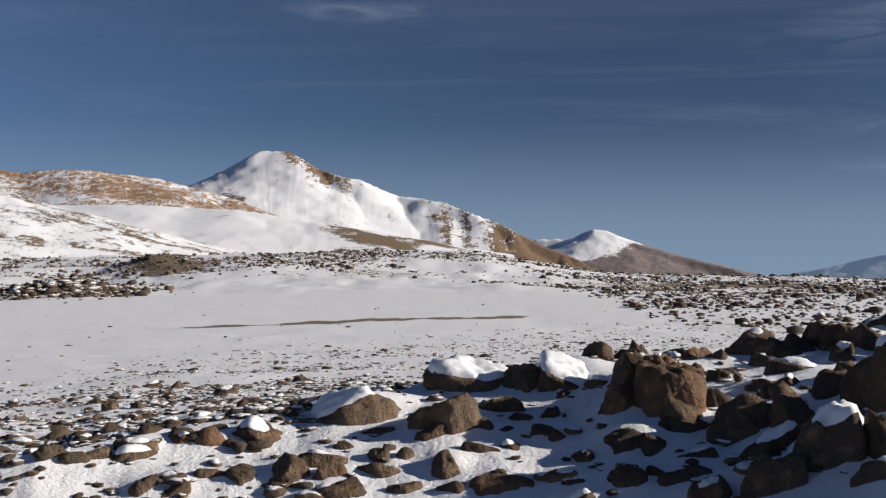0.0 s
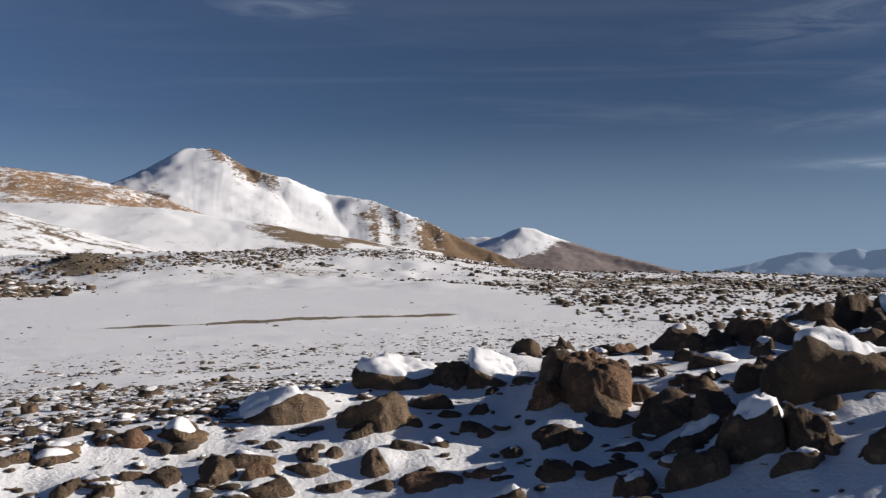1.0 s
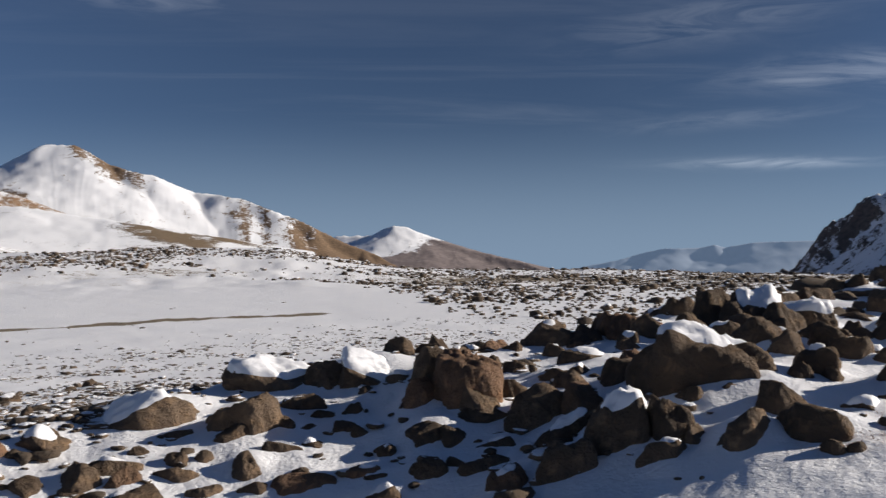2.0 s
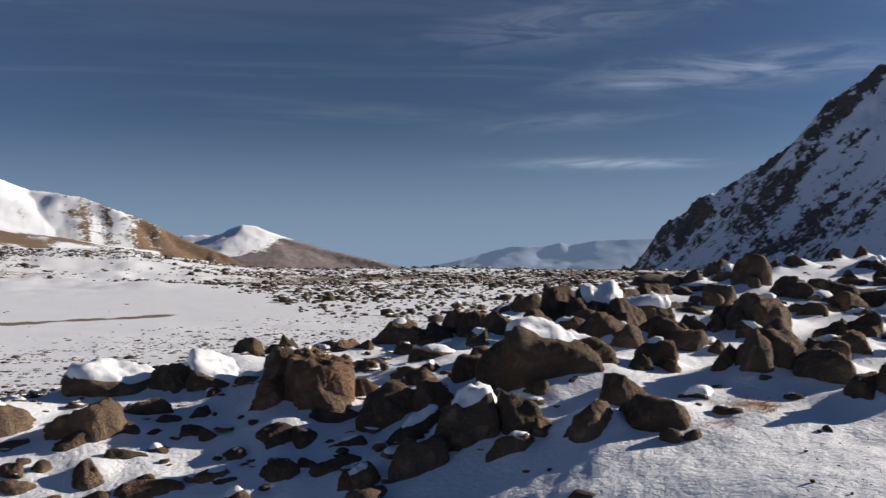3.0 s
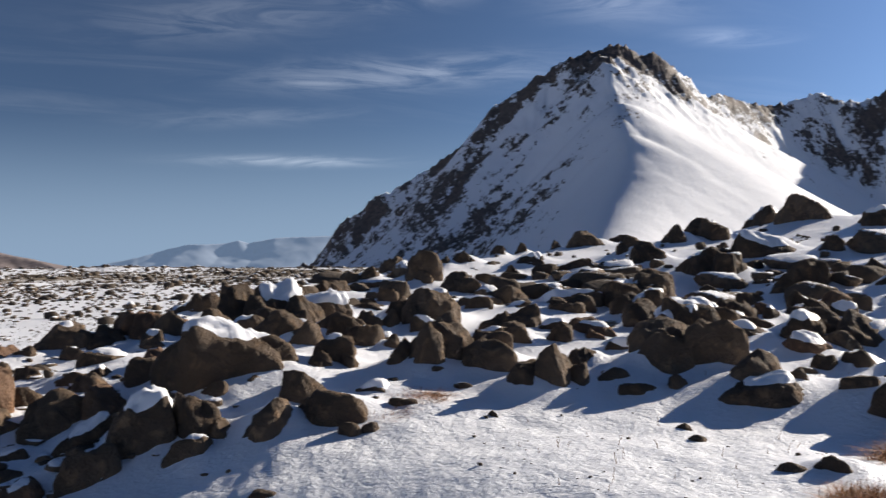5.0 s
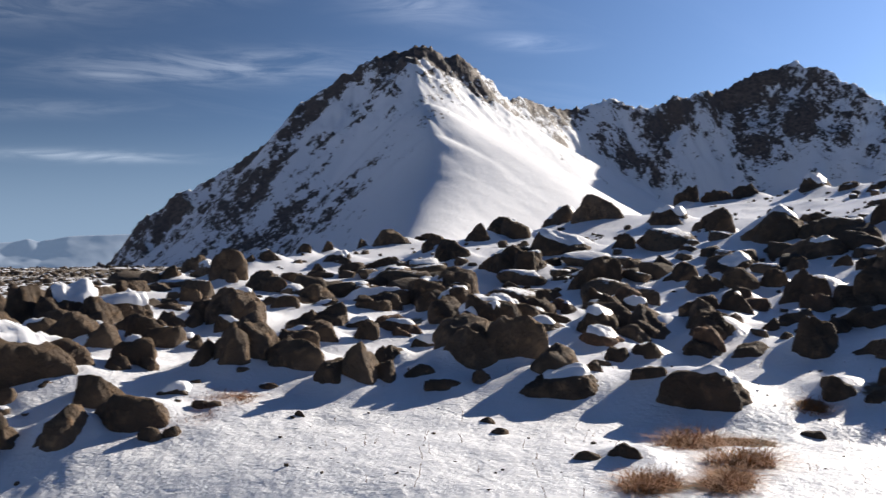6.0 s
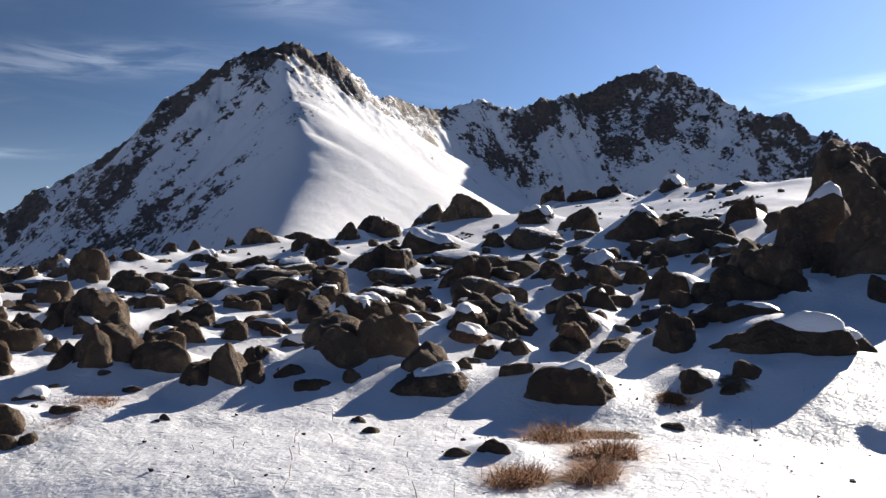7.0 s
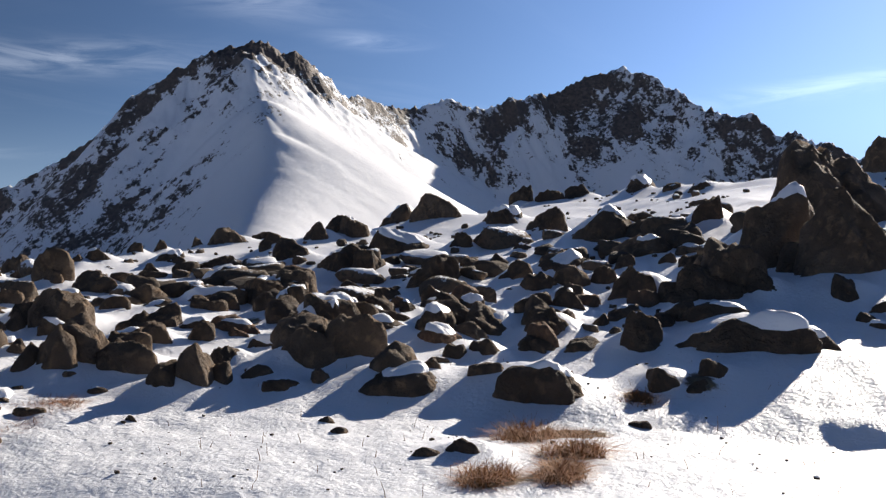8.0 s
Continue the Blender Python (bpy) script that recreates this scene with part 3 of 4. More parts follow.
def boulder(x, y, w, h, snow=0.0, tone=0, group="boulders on the slope"):
    """One stone bedded in the snow, with a pillow of snow on its top."""
    rng = np.random.default_rng(len(PLACED) + 101)
    level = 5 if w > 0.65 else 4 if w > 0.22 else 3
    dirs, faces = BALL[level]
    v = dirs * hewn(rng, dirs, 11, 30.0 if tone != 1 else 18.0, 0.075, 0.5)[:, None]
    tilt = rng.uniform(-0.25, 0.25)
    v = np.stack([v[:, 0] * math.cos(tilt) - v[:, 2] * math.sin(tilt), v[:, 1], v[:, 0] * math.sin(tilt) + v[:, 2] * math.cos(tilt)], 1)
    if h < 0.36 * w:  # flat-topped slab
        v[:, 2] = np.sign(v[:, 2]) * np.abs(v[:, 2]) ** 0.85
    turn = -math.atan2(x, y)
    deep = rng.uniform(0.75, 1.0) * min(w, 1.2 * h + 0.4 * w)
    v[:, 0] = (v[:, 0] - v[:, 0].min()) / np.ptp(v[:, 0]) - 0.5
    v[:, 1] = (v[:, 1] - v[:, 1].min()) / np.ptp(v[:, 1]) - 0.5
    v[:, 2] = np.where(v[:, 2] > 0, v[:, 2] / v[:, 2].max() * 1.45 * h, v[:, 2] / -v[:, 2].min() * (0.3 * h + 0.1 * w)) - 0.45 * h
    v[:, 0], v[:, 1] = v[:, 0] * w * 1.08, v[:, 1] * deep * 1.1
    half = np.array((0.5 * w, 0.5 * deep, h))
    c, s = math.cos(turn), math.sin(turn)
    v = np.stack([v[:, 0] * c - v[:, 1] * s, v[:, 0] * s + v[:, 1] * c, v[:, 2]], 1)
    centre = float(surface(x, y))
    kind = ("brown basalt", "dark basalt", "rust-brown basalt")[tone]
    size = "large" if w > 0.9 else "small" if w < 0.25 else "rounded" if tone == 1 else "angular"
    top = "capped with smooth snow" if snow >= 0.5 else "dusted with snow" if snow >= 0.15 else "bare of snow"
    me = mesh_from("boulder", v, faces, M_ROCKS[tone])
    ob = new("boulder", None if snow >= 0.1 else me)
    ob.location = (x, y, centre)
    tagged(ob, f"{size} {kind} boulder {top}, bedded in snow", "boulder", group)
    if snow >= 0.1:
        rock = new("rock", me)
        rock.parent = ob
        up = v[:, 2] / half[2]
        a, b, d = (v[faces[:, k]] for k in range(3))
        fn = np.cross(b - a, d - a)
        fn /= np.linalg.norm(fn, axis=1, keepdims=True) + 1e-12
        nz = np.bincount(faces.ravel(), np.repeat(fn[:, 2], 3), len(v)) / np.bincount(faces.ravel(), minlength=len(v))
        nz = soften(nz, faces, 3 * level - 4)
        q = v / max(w, 0.1) * 1.7 + rng.uniform(0, 40, 3)
        patchy = rough(q[:, 0], q[:, 1], 2, int(rng.integers(999)))
        side = v[:, 0] * c + v[:, 1] * s, -v[:, 0] * s + v[:, 1] * c
        lean = (side[0] * rng.uniform(-0.9, 0.5) + side[1] * rng.uniform(0.2, 1)) / w
        keep = soften(nz * 0.9 + up * 0.45 + 0.8 * (patchy - 0.5) + 0.6 * lean, faces, 3 * level - 6) - (1.17 - 0.50 * snow)
        thick = np.clip(keep * 2.2, -1, 1)
        puff = np.sqrt(np.clip(thick, 0, 1))
        lift = min(0.02 + 0.05 * w * (0.4 + snow), 0.06) * puff
        cap = v * (1 + np.where(thick > 0, 0.035 * puff, -0.05 * np.clip(-3 * thick, 0, 1)))[:, None]
        cap[:, 2] += lift
        used = (thick[faces] > -0.5).any(1)
        if used.sum() > 8 and (thick > 0.05).any():
            piece = largest(faces, used, len(v))
            ids = np.unique(piece)
            back = np.full(len(v), -1)
            back[ids] = np.arange(len(ids))
            lid = new("snow_cap", mesh_from("snow_cap", cap[ids], back[piece], M_SNOW))
            lid.parent = ob
            lid["label"] = "smooth white snow cap"
    PLACED.append((x, y, w))
    drift_behind(x, y, w, h, snow)
    return ob


def template(level, count, seed, soft=30.0):
    rng = np.random.default_rng(seed)
    dirs, faces = BALL[level]
    return [(dirs * hewn(rng, dirs, 9, soft, 0.06)[:, None], faces) for _ in range(count)]


def heap(name, label, spots, level, seed, flat=(0.45, 0.8), sink=0.25):
    """Many loose stones in one mesh: east, north and width of each."""
    rng = np.random.default_rng(seed)
    forms = template(level, 10, seed + 1)
    spots = np.asarray(spots)
    z = surface(spots[:, 0], spots[:, 1])
    verts, faces, k = [], [], 0
    for (x, y, w), g in zip(spots, z):
        v, f = forms[int(rng.integers(10))]
        a = rng.uniform(0, 6.28)
        tall = w * rng.uniform(*flat)
        m = np.array(((math.cos(a), -math.sin(a), 0), (math.sin(a), math.cos(a), 0), (0, 0, 1)))
        p = (v * (w * 0.6, w * rng.uniform(0.4, 0.65), tall * 0.85)) @ m.T
        verts.append(p + (x, y, g + tall * (0.38 - sink)))
        faces.append(f + k)
        k += len(v)
    ob = new(name, mesh_from(name, np.concatenate(verts), np.concatenate(faces), M_HEAP))
    return tagged(ob, label, "stones", kind="stuff")


def strewn(seed, count, az, r, sizes, density, power=2.2, flat_r=False, gap=0.0):
    """Random spots in a sector, thinned by a density function of bearing, distance and plan place."""
    rng = np.random.default_rng(seed)
    a = np.radians(rng.uniform(*az, count * 6))
    d = np.exp(rng.uniform(math.log(r[0]), math.log(r[1]), count * 6)) if flat_r else np.sqrt(rng.uniform(r[0] ** 2, r[1] ** 2, count * 6))
    x, y = d * np.sin(a), d * np.cos(a)
    ok = rng.uniform(0, 1, len(x)) < density(np.degrees(a), d, x, y)
    x, y = x[ok][:count], y[ok][:count]
    w = sizes[0] * (1 - rng.uniform(0, 1, len(x)) * (1 - (sizes[1] / sizes[0]) ** -power)) ** (-1 / power)
    return np.stack([x, y, w], 1)


def apart(spots, slack=0.42):
    """Leaves out spots that run into a placed boulder."""
    taken = np.array(PLACED)
    keep = []
    for x, y, w in spots:
        near = np.hypot(taken[:, 0] - x, taken[:, 1] - y) < slack * (taken[:, 2] + w)
        keep.append(not near.any())
    return spots[np.array(keep)]


FOOT_AZ, FOOT_R = (-40, 6, 12, 30, 42, 57, 66, 70, 78, 90), (5.0, 5.0, 5.9, 7.2, 8.9, 9.0, 9.6, 10.2, 13.0, 14.0)


def on_slope(az, r, x, y):
    """The boulder slope, from its foot to its crest."""
    foot, crest = np.interp(az, FOOT_AZ, FOOT_R), np.interp(az, CREST_AZ, CREST_R)
    return ease(r, foot, foot + 0.8) * (1 - ease(r, crest + 1.5, crest + 4)) * ease(az, -6, 5) * (0.35 + 0.65 * ease(rough(x * 0.5, y * 0.5, 2, 91), 0.3, 0.6))


def on_field(az, r, x, y):
    """Stones strewn over the near snow, thinning out into the basin."""
    slope = ease(az, -6, -1) * (1 - ease(r, np.interp(az, CREST_AZ, CREST_R) - 0.3, np.interp(az, CREST_AZ, CREST_R) + 1.2))
    out = 1 - ease(r, 12 + 0.9 * np.maximum(az + 24, 0), 30 + 1.1 * np.maximum(az + 24, 0))
    return (0.03 + out) * ease(r, 5.2, 8) * (0.15 + 0.85 * ease(rough(x * 0.35, y * 0.35, 3, 93), 0.33, 0.56)) * (1 - ease(az, 22, 30)) * (1 - 0.93 * slope)


def on_ridge(az, r, x, y):
    """The old lava field beyond the basin."""
    near = np.interp(az, (-26, -18, -12, 0, 6, 12, 30), (98, 100, 120, 124, 108, 56, 42))
    mottled = ease(rough(x * 0.05, y * 0.09, 3, 95), 0.36, 0.6)
    return ease(r, near, near + 14) * np.maximum(0.06 + 0.94 * mottled, 0.5 * ease(az, 6, 13)) + 0.8 * np.exp(-(((az + 20.5) / 3.4) ** 2 + ((r - 102) / 7) ** 2))


# straw-coloured grass
def straw(n, shader):
    p = n.add("ShaderNodeTexCoord").outputs["Object"]
    each = n.add("ShaderNodeNewGeometry").outputs["Random Per Island"]
    n.plug(shader, "Base Color", n.mix(n.math("MULTIPLY", n.math("ADD", each, n.noise(p, 9, 3)), 0.6), (0.13, 0.05, 0.014, 1), (0.42, 0.175, 0.048, 1)))
    n.plug(shader, "Roughness", 0.8)


M_STRAW = material("straw", straw)


def stalks(seed, count, az, r):
    """Thin dry stems that stand out of the snow singly."""
    rng = np.random.default_rng(seed)
    verts, faces = [], []
    spots = strewn(seed, count, az, r, (0.04, 0.13), lambda a, d, px, py: 0.15 + 0.85 * ease(rough(px * 0.9, py * 0.9, 3, 97), 0.45, 0.6), 1.5)
    for x, y, tall in spots:
        g, out, lean = float(ground_z(x, y)) - 0.01, rng.uniform(0, 6.28), rng.uniform(0, 0.6)
        k = len(verts)
        side = np.array((y, -x, 0)) / math.hypot(x, y) * rng.uniform(0.0012, 0.0026)
        for u in (0.0, 0.5, 1.0):
            p = np.array((x + math.cos(out) * lean * tall * u * u, y + math.sin(out) * lean * tall * u * u, g + tall * u))
            verts += [p - side * (1 - 0.6 * u), p + side * (1 - 0.6 * u)]
        faces += [(k, k + 1, k + 3, k + 2), (k + 2, k + 3, k + 5, k + 4)]
    ob = new("dry_stalks", mesh_from("dry_stalks", verts, faces, M_STRAW))
    return tagged(ob, "single dry grass stalks sticking out of snow", "grass", kind="stuff")


def tuft(x, y, w, h, blades=1000, label="flattened straw-brown dry grass tuft poking through snow"):
    rng = np.random.default_rng(int(abs(x * 131 + y * 977) * 10))
    verts, faces = [], []
    for _ in range(blades):
        a = rng.uniform(0, 6.28)
        d = math.sqrt(rng.uniform(0, 1)) * 0.5 * w * (0.6 + 0.8 * float(grain(2.5 + 2 * math.cos(a) + x * 3, 2.5 + 2 * math.sin(a) + y * 3, 4)))
        bx, by = d * math.cos(a) * 1.15, d * math.sin(a) * 0.8
        g = float(ground_z(x + bx, y + by)) - 0.02
        out, tall, lean = rng.uniform(0, 6.28), h * rng.uniform(0.25, 1.0) * (1.15 - 0.9 * d / w), rng.uniform(0.5, 2.4)
        thin = rng.uniform(0.002, 0.0045)
        side = np.array((-math.sin(out), math.cos(out), 0)) * thin
        k = len(verts)
        for i, u in enumerate((0.0, 0.4, 0.75, 1.0)):
            p = np.array((x + bx + math.cos(out) * lean * tall * u * u, y + by + math.sin(out) * lean * tall * u * u, g + tall * (u - 0.25 * lean * u * u)))
            wide = side * (1 - 0.85 * u)
            verts += [p - wide, p + wide]
        faces += [(k, k + 1, k + 3, k + 2), (k + 2, k + 3, k + 5, k + 4), (k + 4, k + 5, k + 7, k + 6)]
    v = np.array(verts)
    v -= (x, y, float(ground_z(x, y)))
    ob = new("grass_tuft", mesh_from("grass_tuft", v, faces, M_STRAW))
    ob.location = (x, y, float(ground_z(x, y)))
    return tagged(ob, label, "grass", "dry grass tufts")
# boulders of the slope: east, north, width, height, snow on top, tone
boulder(2.93, 5.62, 0.21, 0.05, 0, 1)
boulder(0.46, 8.10, 0.55, 0.12, 0.1, 2)
boulder(-0.86, 8.13, 0.50, 0.11, 0.1, 1)
boulder(0.08, 8.10, 0.30, 0.09, 0.2, 1)
boulder(-0.31, 8.15, 0.28, 0.09, 0.1, 0)
boulder(-1.32, 8.19, 0.28, 0.06, 0, 1)
boulder(-2.14, 8.03, 0.26, 0.11, 0.1, 1)
boulder(1.04, 8.04, 0.27, 0.06, 0.2, 1)
boulder(1.43, 7.89, 0.36, 0.13, 0, 0)
boulder(2.39, 7.31, 0.51, 0.31, 0, 0)
boulder(-2.37, 8.04, 0.26, 0.13, 0, 1)
boulder(1.89, 7.79, 0.46, 0.13, 0, 0)
boulder(1.45, 7.89, 0.29, 0.12, 0, 1)
boulder(-1.63, 8.26, 0.29, 0.14, 0, 1)
boulder(0.94, 8.16, 0.28, 0.06, 0.2, 2)
boulder(-2.65, 8.03, 0.13, 0.03, 0, 0)
boulder(-1.29, 8.35, 0.36, 0.18, 0, 0)
boulder(-0.58, 8.45, 0.46, 0.10, 0.1, 0)
boulder(-0.93, 8.30, 0.31, 0.12, 0.2, 2)
boulder(0.04, 8.41, 0.33, 0.16, 0.3, 0)
boulder(0.46, 8.24, 0.17, 0.04, 0, 1)
boulder(-2.20, 8.16, 0.27, 0.06, 0.2, 0)
boulder(1.68, 7.93, 0.21, 0.08, 0, 0)
boulder(-1.94, 8.32, 0.22, 0.07, 0, 0)
boulder(-1.84, 8.31, 0.14, 0.03, 0, 1)
boulder(5.32, 3.21, 0.29, 0.13, 0, 1)
boulder(5.15, 3.41, 0.18, 0.05, 0, 0)
boulder(-1.01, 8.55, 0.43, 0.12, 0.2, 0)
boulder(-0.54, 8.63, 0.23, 0.11, 0.1, 0)
boulder(1.18, 8.44, 0.17, 0.09, 0.1, 1)
boulder(-0.33, 8.65, 0.19, 0.09, 0.1, 0)
boulder(2.83, 7.37, 0.57, 0.44, 0.8, 0)
boulder(0.35, 8.78, 0.42, 0.09, 0.1, 1)
boulder(1.17, 8.54, 0.17, 0.05, 0, 1)
boulder(2.06, 8.13, 0.39, 0.10, 0.2, 1)
boulder(-2.60, 8.57, 0.39, 0.09, 0.6, 0)
boulder(1.59, 8.51, 0.48, 0.17, 0, 1)
boulder(0.58, 8.79, 0.27, 0.06, 0.1, 1)
boulder(3.48, 6.62, 0.51, 0.32, 0.6, 0)
boulder(-0.86, 8.87, 0.24, 0.07, 0.2, 1)
boulder(1.77, 8.38, 0.29, 0.13, 0, 1)
boulder(-2.95, 8.52, 0.36, 0.08, 0.2, 0)
boulder(-3.57, 8.27, 0.10, 0.05, 0, 0)
boulder(-0.10, 9.06, 0.49, 0.18, 0.1, 1)
boulder(3.89, 6.17, 0.17, 0.10, 0.1, 1)
boulder(-2.62, 8.68, 0.37, 0.08, 0.2, 0)
boulder(3.25, 6.95, 0.23, 0.14, 0.1, 0)
boulder(5.49, 4.37, 0.14, 0.04, 0, 1)
boulder(-2.05, 8.97, 0.36, 0.16, 0, 2)
boulder(-3.26, 8.45, 0.24, 0.09, 0, 0)
boulder(-1.66, 9.14, 0.52, 0.19, 0.1, 0)
boulder(1.01, 8.89, 0.17, 0.11, 0, 1)
boulder(4.03, 6.12, 0.13, 0.08, 0, 1)
boulder(3.17, 7.17, 0.39, 0.31, 0, 1)
boulder(-0.58, 9.21, 0.37, 0.08, 0.1, 1)
boulder(0.90, 9.03, 0.34, 0.11, 0, 1)
boulder(-2.28, 8.92, 0.29, 0.06, 0.2, 2)
boulder(2.53, 8.42, 0.61, 0.38, 0, 0)
boulder(0.53, 9.15, 0.22, 0.06, 0, 1)
boulder(3.98, 6.56, 0.54, 0.24, 0.2, 1)
boulder(7.08, 2.80, 0.18, 0.05, 0, 1)
boulder(2.08, 8.72, 0.59, 0.13, 0, 1)
boulder(5.70, 4.64, 0.11, 0.04, 0, 1)
boulder(0.34, 9.18, 0.25, 0.11, 0, 1)
boulder(-3.28, 9.26, 0.21, 0.07, 0.1, 1)
boulder(-0.84, 9.64, 1.01, 0.30, 0.75, 0)
boulder(-0.02, 9.30, 0.70, 0.29, 0.2, 0)
boulder(-2.62, 9.08, 0.24, 0.09, 0.1, 1)
boulder(4.95, 5.84, 0.09, 0.04, 0, 1)
boulder(-3.08, 9.62, 0.25, 0.13, 0.2, 1)
boulder(2.04, 8.80, 0.41, 0.22, 0, 0)
boulder(0.77, 9.44, 0.32, 0.08, 0, 1)
boulder(2.85, 8.31, 0.42, 0.25, 0, 2)
boulder(7.19, 3.77, 0.88, 0.32, 0.5, 1)
boulder(0.99, 9.33, 0.20, 0.12, 0, 1)
boulder(4.55, 6.43, 0.20, 0.06, 0.1, 1)
boulder(4.51, 6.45, 0.16, 0.05, 0.2, 1)
boulder(1.53, 9.15, 0.31, 0.09, 0, 1)
boulder(0.52, 9.76, 0.66, 0.15, 0.1, 1)
boulder(6.71, 4.74, 0.91, 0.20, 0.35, 1)
boulder(1.58, 9.16, 0.38, 0.24, 0.2, 2)
boulder(3.54, 7.71, 0.29, 0.19, 0, 1)
boulder(-4.55, 13.33, 0.13, 0.08, 0, 0)
boulder(4.69, 6.98, 0.44, 0.10, 0.3, 1)
boulder(6.22, 5.52, 0.35, 0.12, 0, 1)
boulder(-4.31, 14.39, 0.24, 0.15, 0, 0)
boulder(5.63, 6.19, 0.42, 0.26, 0, 1)
boulder(-2.78, 14.04, 0.18, 0.12, 0, 1)
boulder(-4.69, 14.37, 0.27, 0.17, 0, 0)
boulder(1.16, 9.95, 0.37, 0.10, 0.1, 1)
boulder(2.02, 9.14, 0.66, 0.40, 0, 2)
boulder(8.03, 2.66, 0.23, 0.12, 0, 1)
boulder(4.07, 7.65, 0.51, 0.12, 0.1, 2)
boulder(7.98, 3.00, 0.42, 0.20, 0.1, 1)
boulder(5.31, 6.66, 0.18, 0.05, 0.2, 1)
boulder(-5.24, 15.32, 0.39, 0.12, 0.2, 0)
boulder(0.31, 10.49, 0.96, 0.27, 0.8, 0)
boulder(0.82, 10.26, 0.52, 0.26, 0, 0)
boulder(6.35, 5.95, 0.40, 0.13, 0.3, 0)
boulder(6.51, 5.37, 0.17, 0.11, 0, 0)
boulder(3.95, 8.12, 1.33, 0.48, 0.3, 1)
boulder(2.89, 9.47, 0.47, 0.17, 0, 0)
boulder(5.85, 6.09, 0.41, 0.28, 0, 0)
boulder(-3.57, 16.62, 0.39, 0.15, 0.2, 1)
boulder(1.33, 10.23, 0.86, 0.27, 0.9, 0)
boulder(6.00, 6.02, 0.22, 0.13, 0, 1)
boulder(1.51, 9.95, 0.27, 0.08, 0.4, 0)
boulder(1.83, 9.55, 0.50, 0.36, 0, 0)
boulder(5.80, 6.89, 0.54, 0.32, 0, 0)
boulder(-5.29, 20.07, 0.40, 0.19, 0.2, 0)
boulder(7.20, 4.17, 0.32, 0.08, 0.2, 1)
boulder(-5.87, 20.32, 0.53, 0.15, 0.1, 1)
boulder(6.86, 5.79, 0.58, 0.38, 0.5, 0)
boulder(-3.04, 21.70, 0.36, 0.20, 0.1, 0)
boulder(3.41, 8.72, 0.43, 0.17, 0, 1)
boulder(8.35, 2.64, 0.31, 0.16, 0.2, 1)
boulder(6.90, 4.89, 0.40, 0.19, 0, 0)
boulder(3.24, 9.47, 0.29, 0.11, 0.1, 1)
boulder(5.38, 7.33, 0.50, 0.43, 0, 0)
boulder(2.70, 10.02, 0.29, 0.15, 0, 1)
boulder(7.14, 4.70, 0.21, 0.08, 0.1, 1)
boulder(6.56, 6.46, 0.29, 0.19, 0, 1)
boulder(4.83, 7.70, 0.19, 0.12, 0, 1)
boulder(4.57, 7.74, 0.21, 0.13, 0, 1)
boulder(7.17, 5.50, 0.60, 0.42, 0.1, 0)
boulder(8.29, 4.85, 0.41, 0.20, 0, 1)
boulder(5.23, 7.47, 0.30, 0.21, 0, 1)
boulder(8.06, 5.03, 0.22, 0.14, 0, 1)
boulder(4.85, 7.95, 0.38, 0.24, 0.2, 1)
boulder(3.70, 9.37, 0.29, 0.15, 0, 2)
boulder(3.51, 10.20, 0.52, 0.14, 0.3, 1)
boulder(9.12, 3.66, 0.47, 0.40, 0, 1)
boulder(9.03, 4.18, 0.52, 0.15, 0.2, 1)
boulder(9.34, 2.70, 1.58, 0.35, 0.2, 1)
boulder(5.67, 7.30, 0.49, 0.31, 0.1, 0)
boulder(5.89, 8.60, 0.24, 0.18, 0.2, 1)
boulder(3.25, 12.08, 0.31, 0.15, 0, 1)
boulder(3.76, 12.36, 0.65, 0.40, 0.1, 0)
boulder(9.40, 4.75, 0.54, 0.36, 0, 1)
boulder(7.25, 7.51, 0.37, 0.23, 0, 1)
boulder(6.83, 8.15, 0.42, 0.16, 0.1, 0)
boulder(4.44, 11.16, 0.35, 0.19, 0.2, 1)
boulder(7.57, 7.33, 0.23, 0.14, 0, 2)
boulder(6.99, 7.88, 0.21, 0.14, 0, 2)
boulder(7.01, 6.01, 0.51, 0.18, 0, 0)
boulder(9.46, 5.49, 0.55, 0.34, 0, 0)
boulder(6.03, 10.02, 0.40, 0.29, 0, 1)
boulder(6.32, 9.72, 0.44, 0.30, 0.1, 1)
boulder(2.19, 11.55, 0.31, 0.26, 0, 1)
boulder(7.68, 7.47, 0.55, 0.13, 0.2, 2)
boulder(5.99, 11.03, 0.87, 0.56, 0.4, 1)
boulder(6.65, 9.69, 0.29, 0.21, 0.1, 0)
boulder(10.04, 4.46, 0.24, 0.16, 0, 1)
boulder(9.90, 3.69, 0.27, 0.16, 0.1, 1)
boulder(9.80, 6.30, 0.48, 0.23, 0, 1)
boulder(9.55, 6.65, 0.22, 0.09, 0.1, 1)
boulder(9.46, 7.04, 0.52, 0.27, 0, 1)
boulder(10.52, 1.69, 0.37, 0.08, 0.2, 1)
boulder(6.35, 10.85, 0.85, 0.24, 1, 1)
boulder(9.89, 7.99, 0.37, 0.23, 0.1, 1)
boulder(7.42, 11.22, 0.69, 0.16, 0.2, 1)
boulder(5.68, 11.58, 0.59, 0.39, 0.2, 1)
boulder(5.65, 12.75, 0.65, 0.32, 0.1, 1)
boulder(10.70, 1.89, 0.19, 0.09, 0.2, 1)
boulder(10.37, 9.31, 0.80, 0.42, 0.1, 1)
boulder(9.94, 3.15, 0.60, 0.13, 0.4, 1)
boulder(8.77, 9.90, 0.36, 0.12, 0.2, 1)
boulder(9.75, 9.88, 1.05, 0.24, 0.8, 0)
boulder(8.89, 10.80, 0.71, 0.17, 0.3, 0)
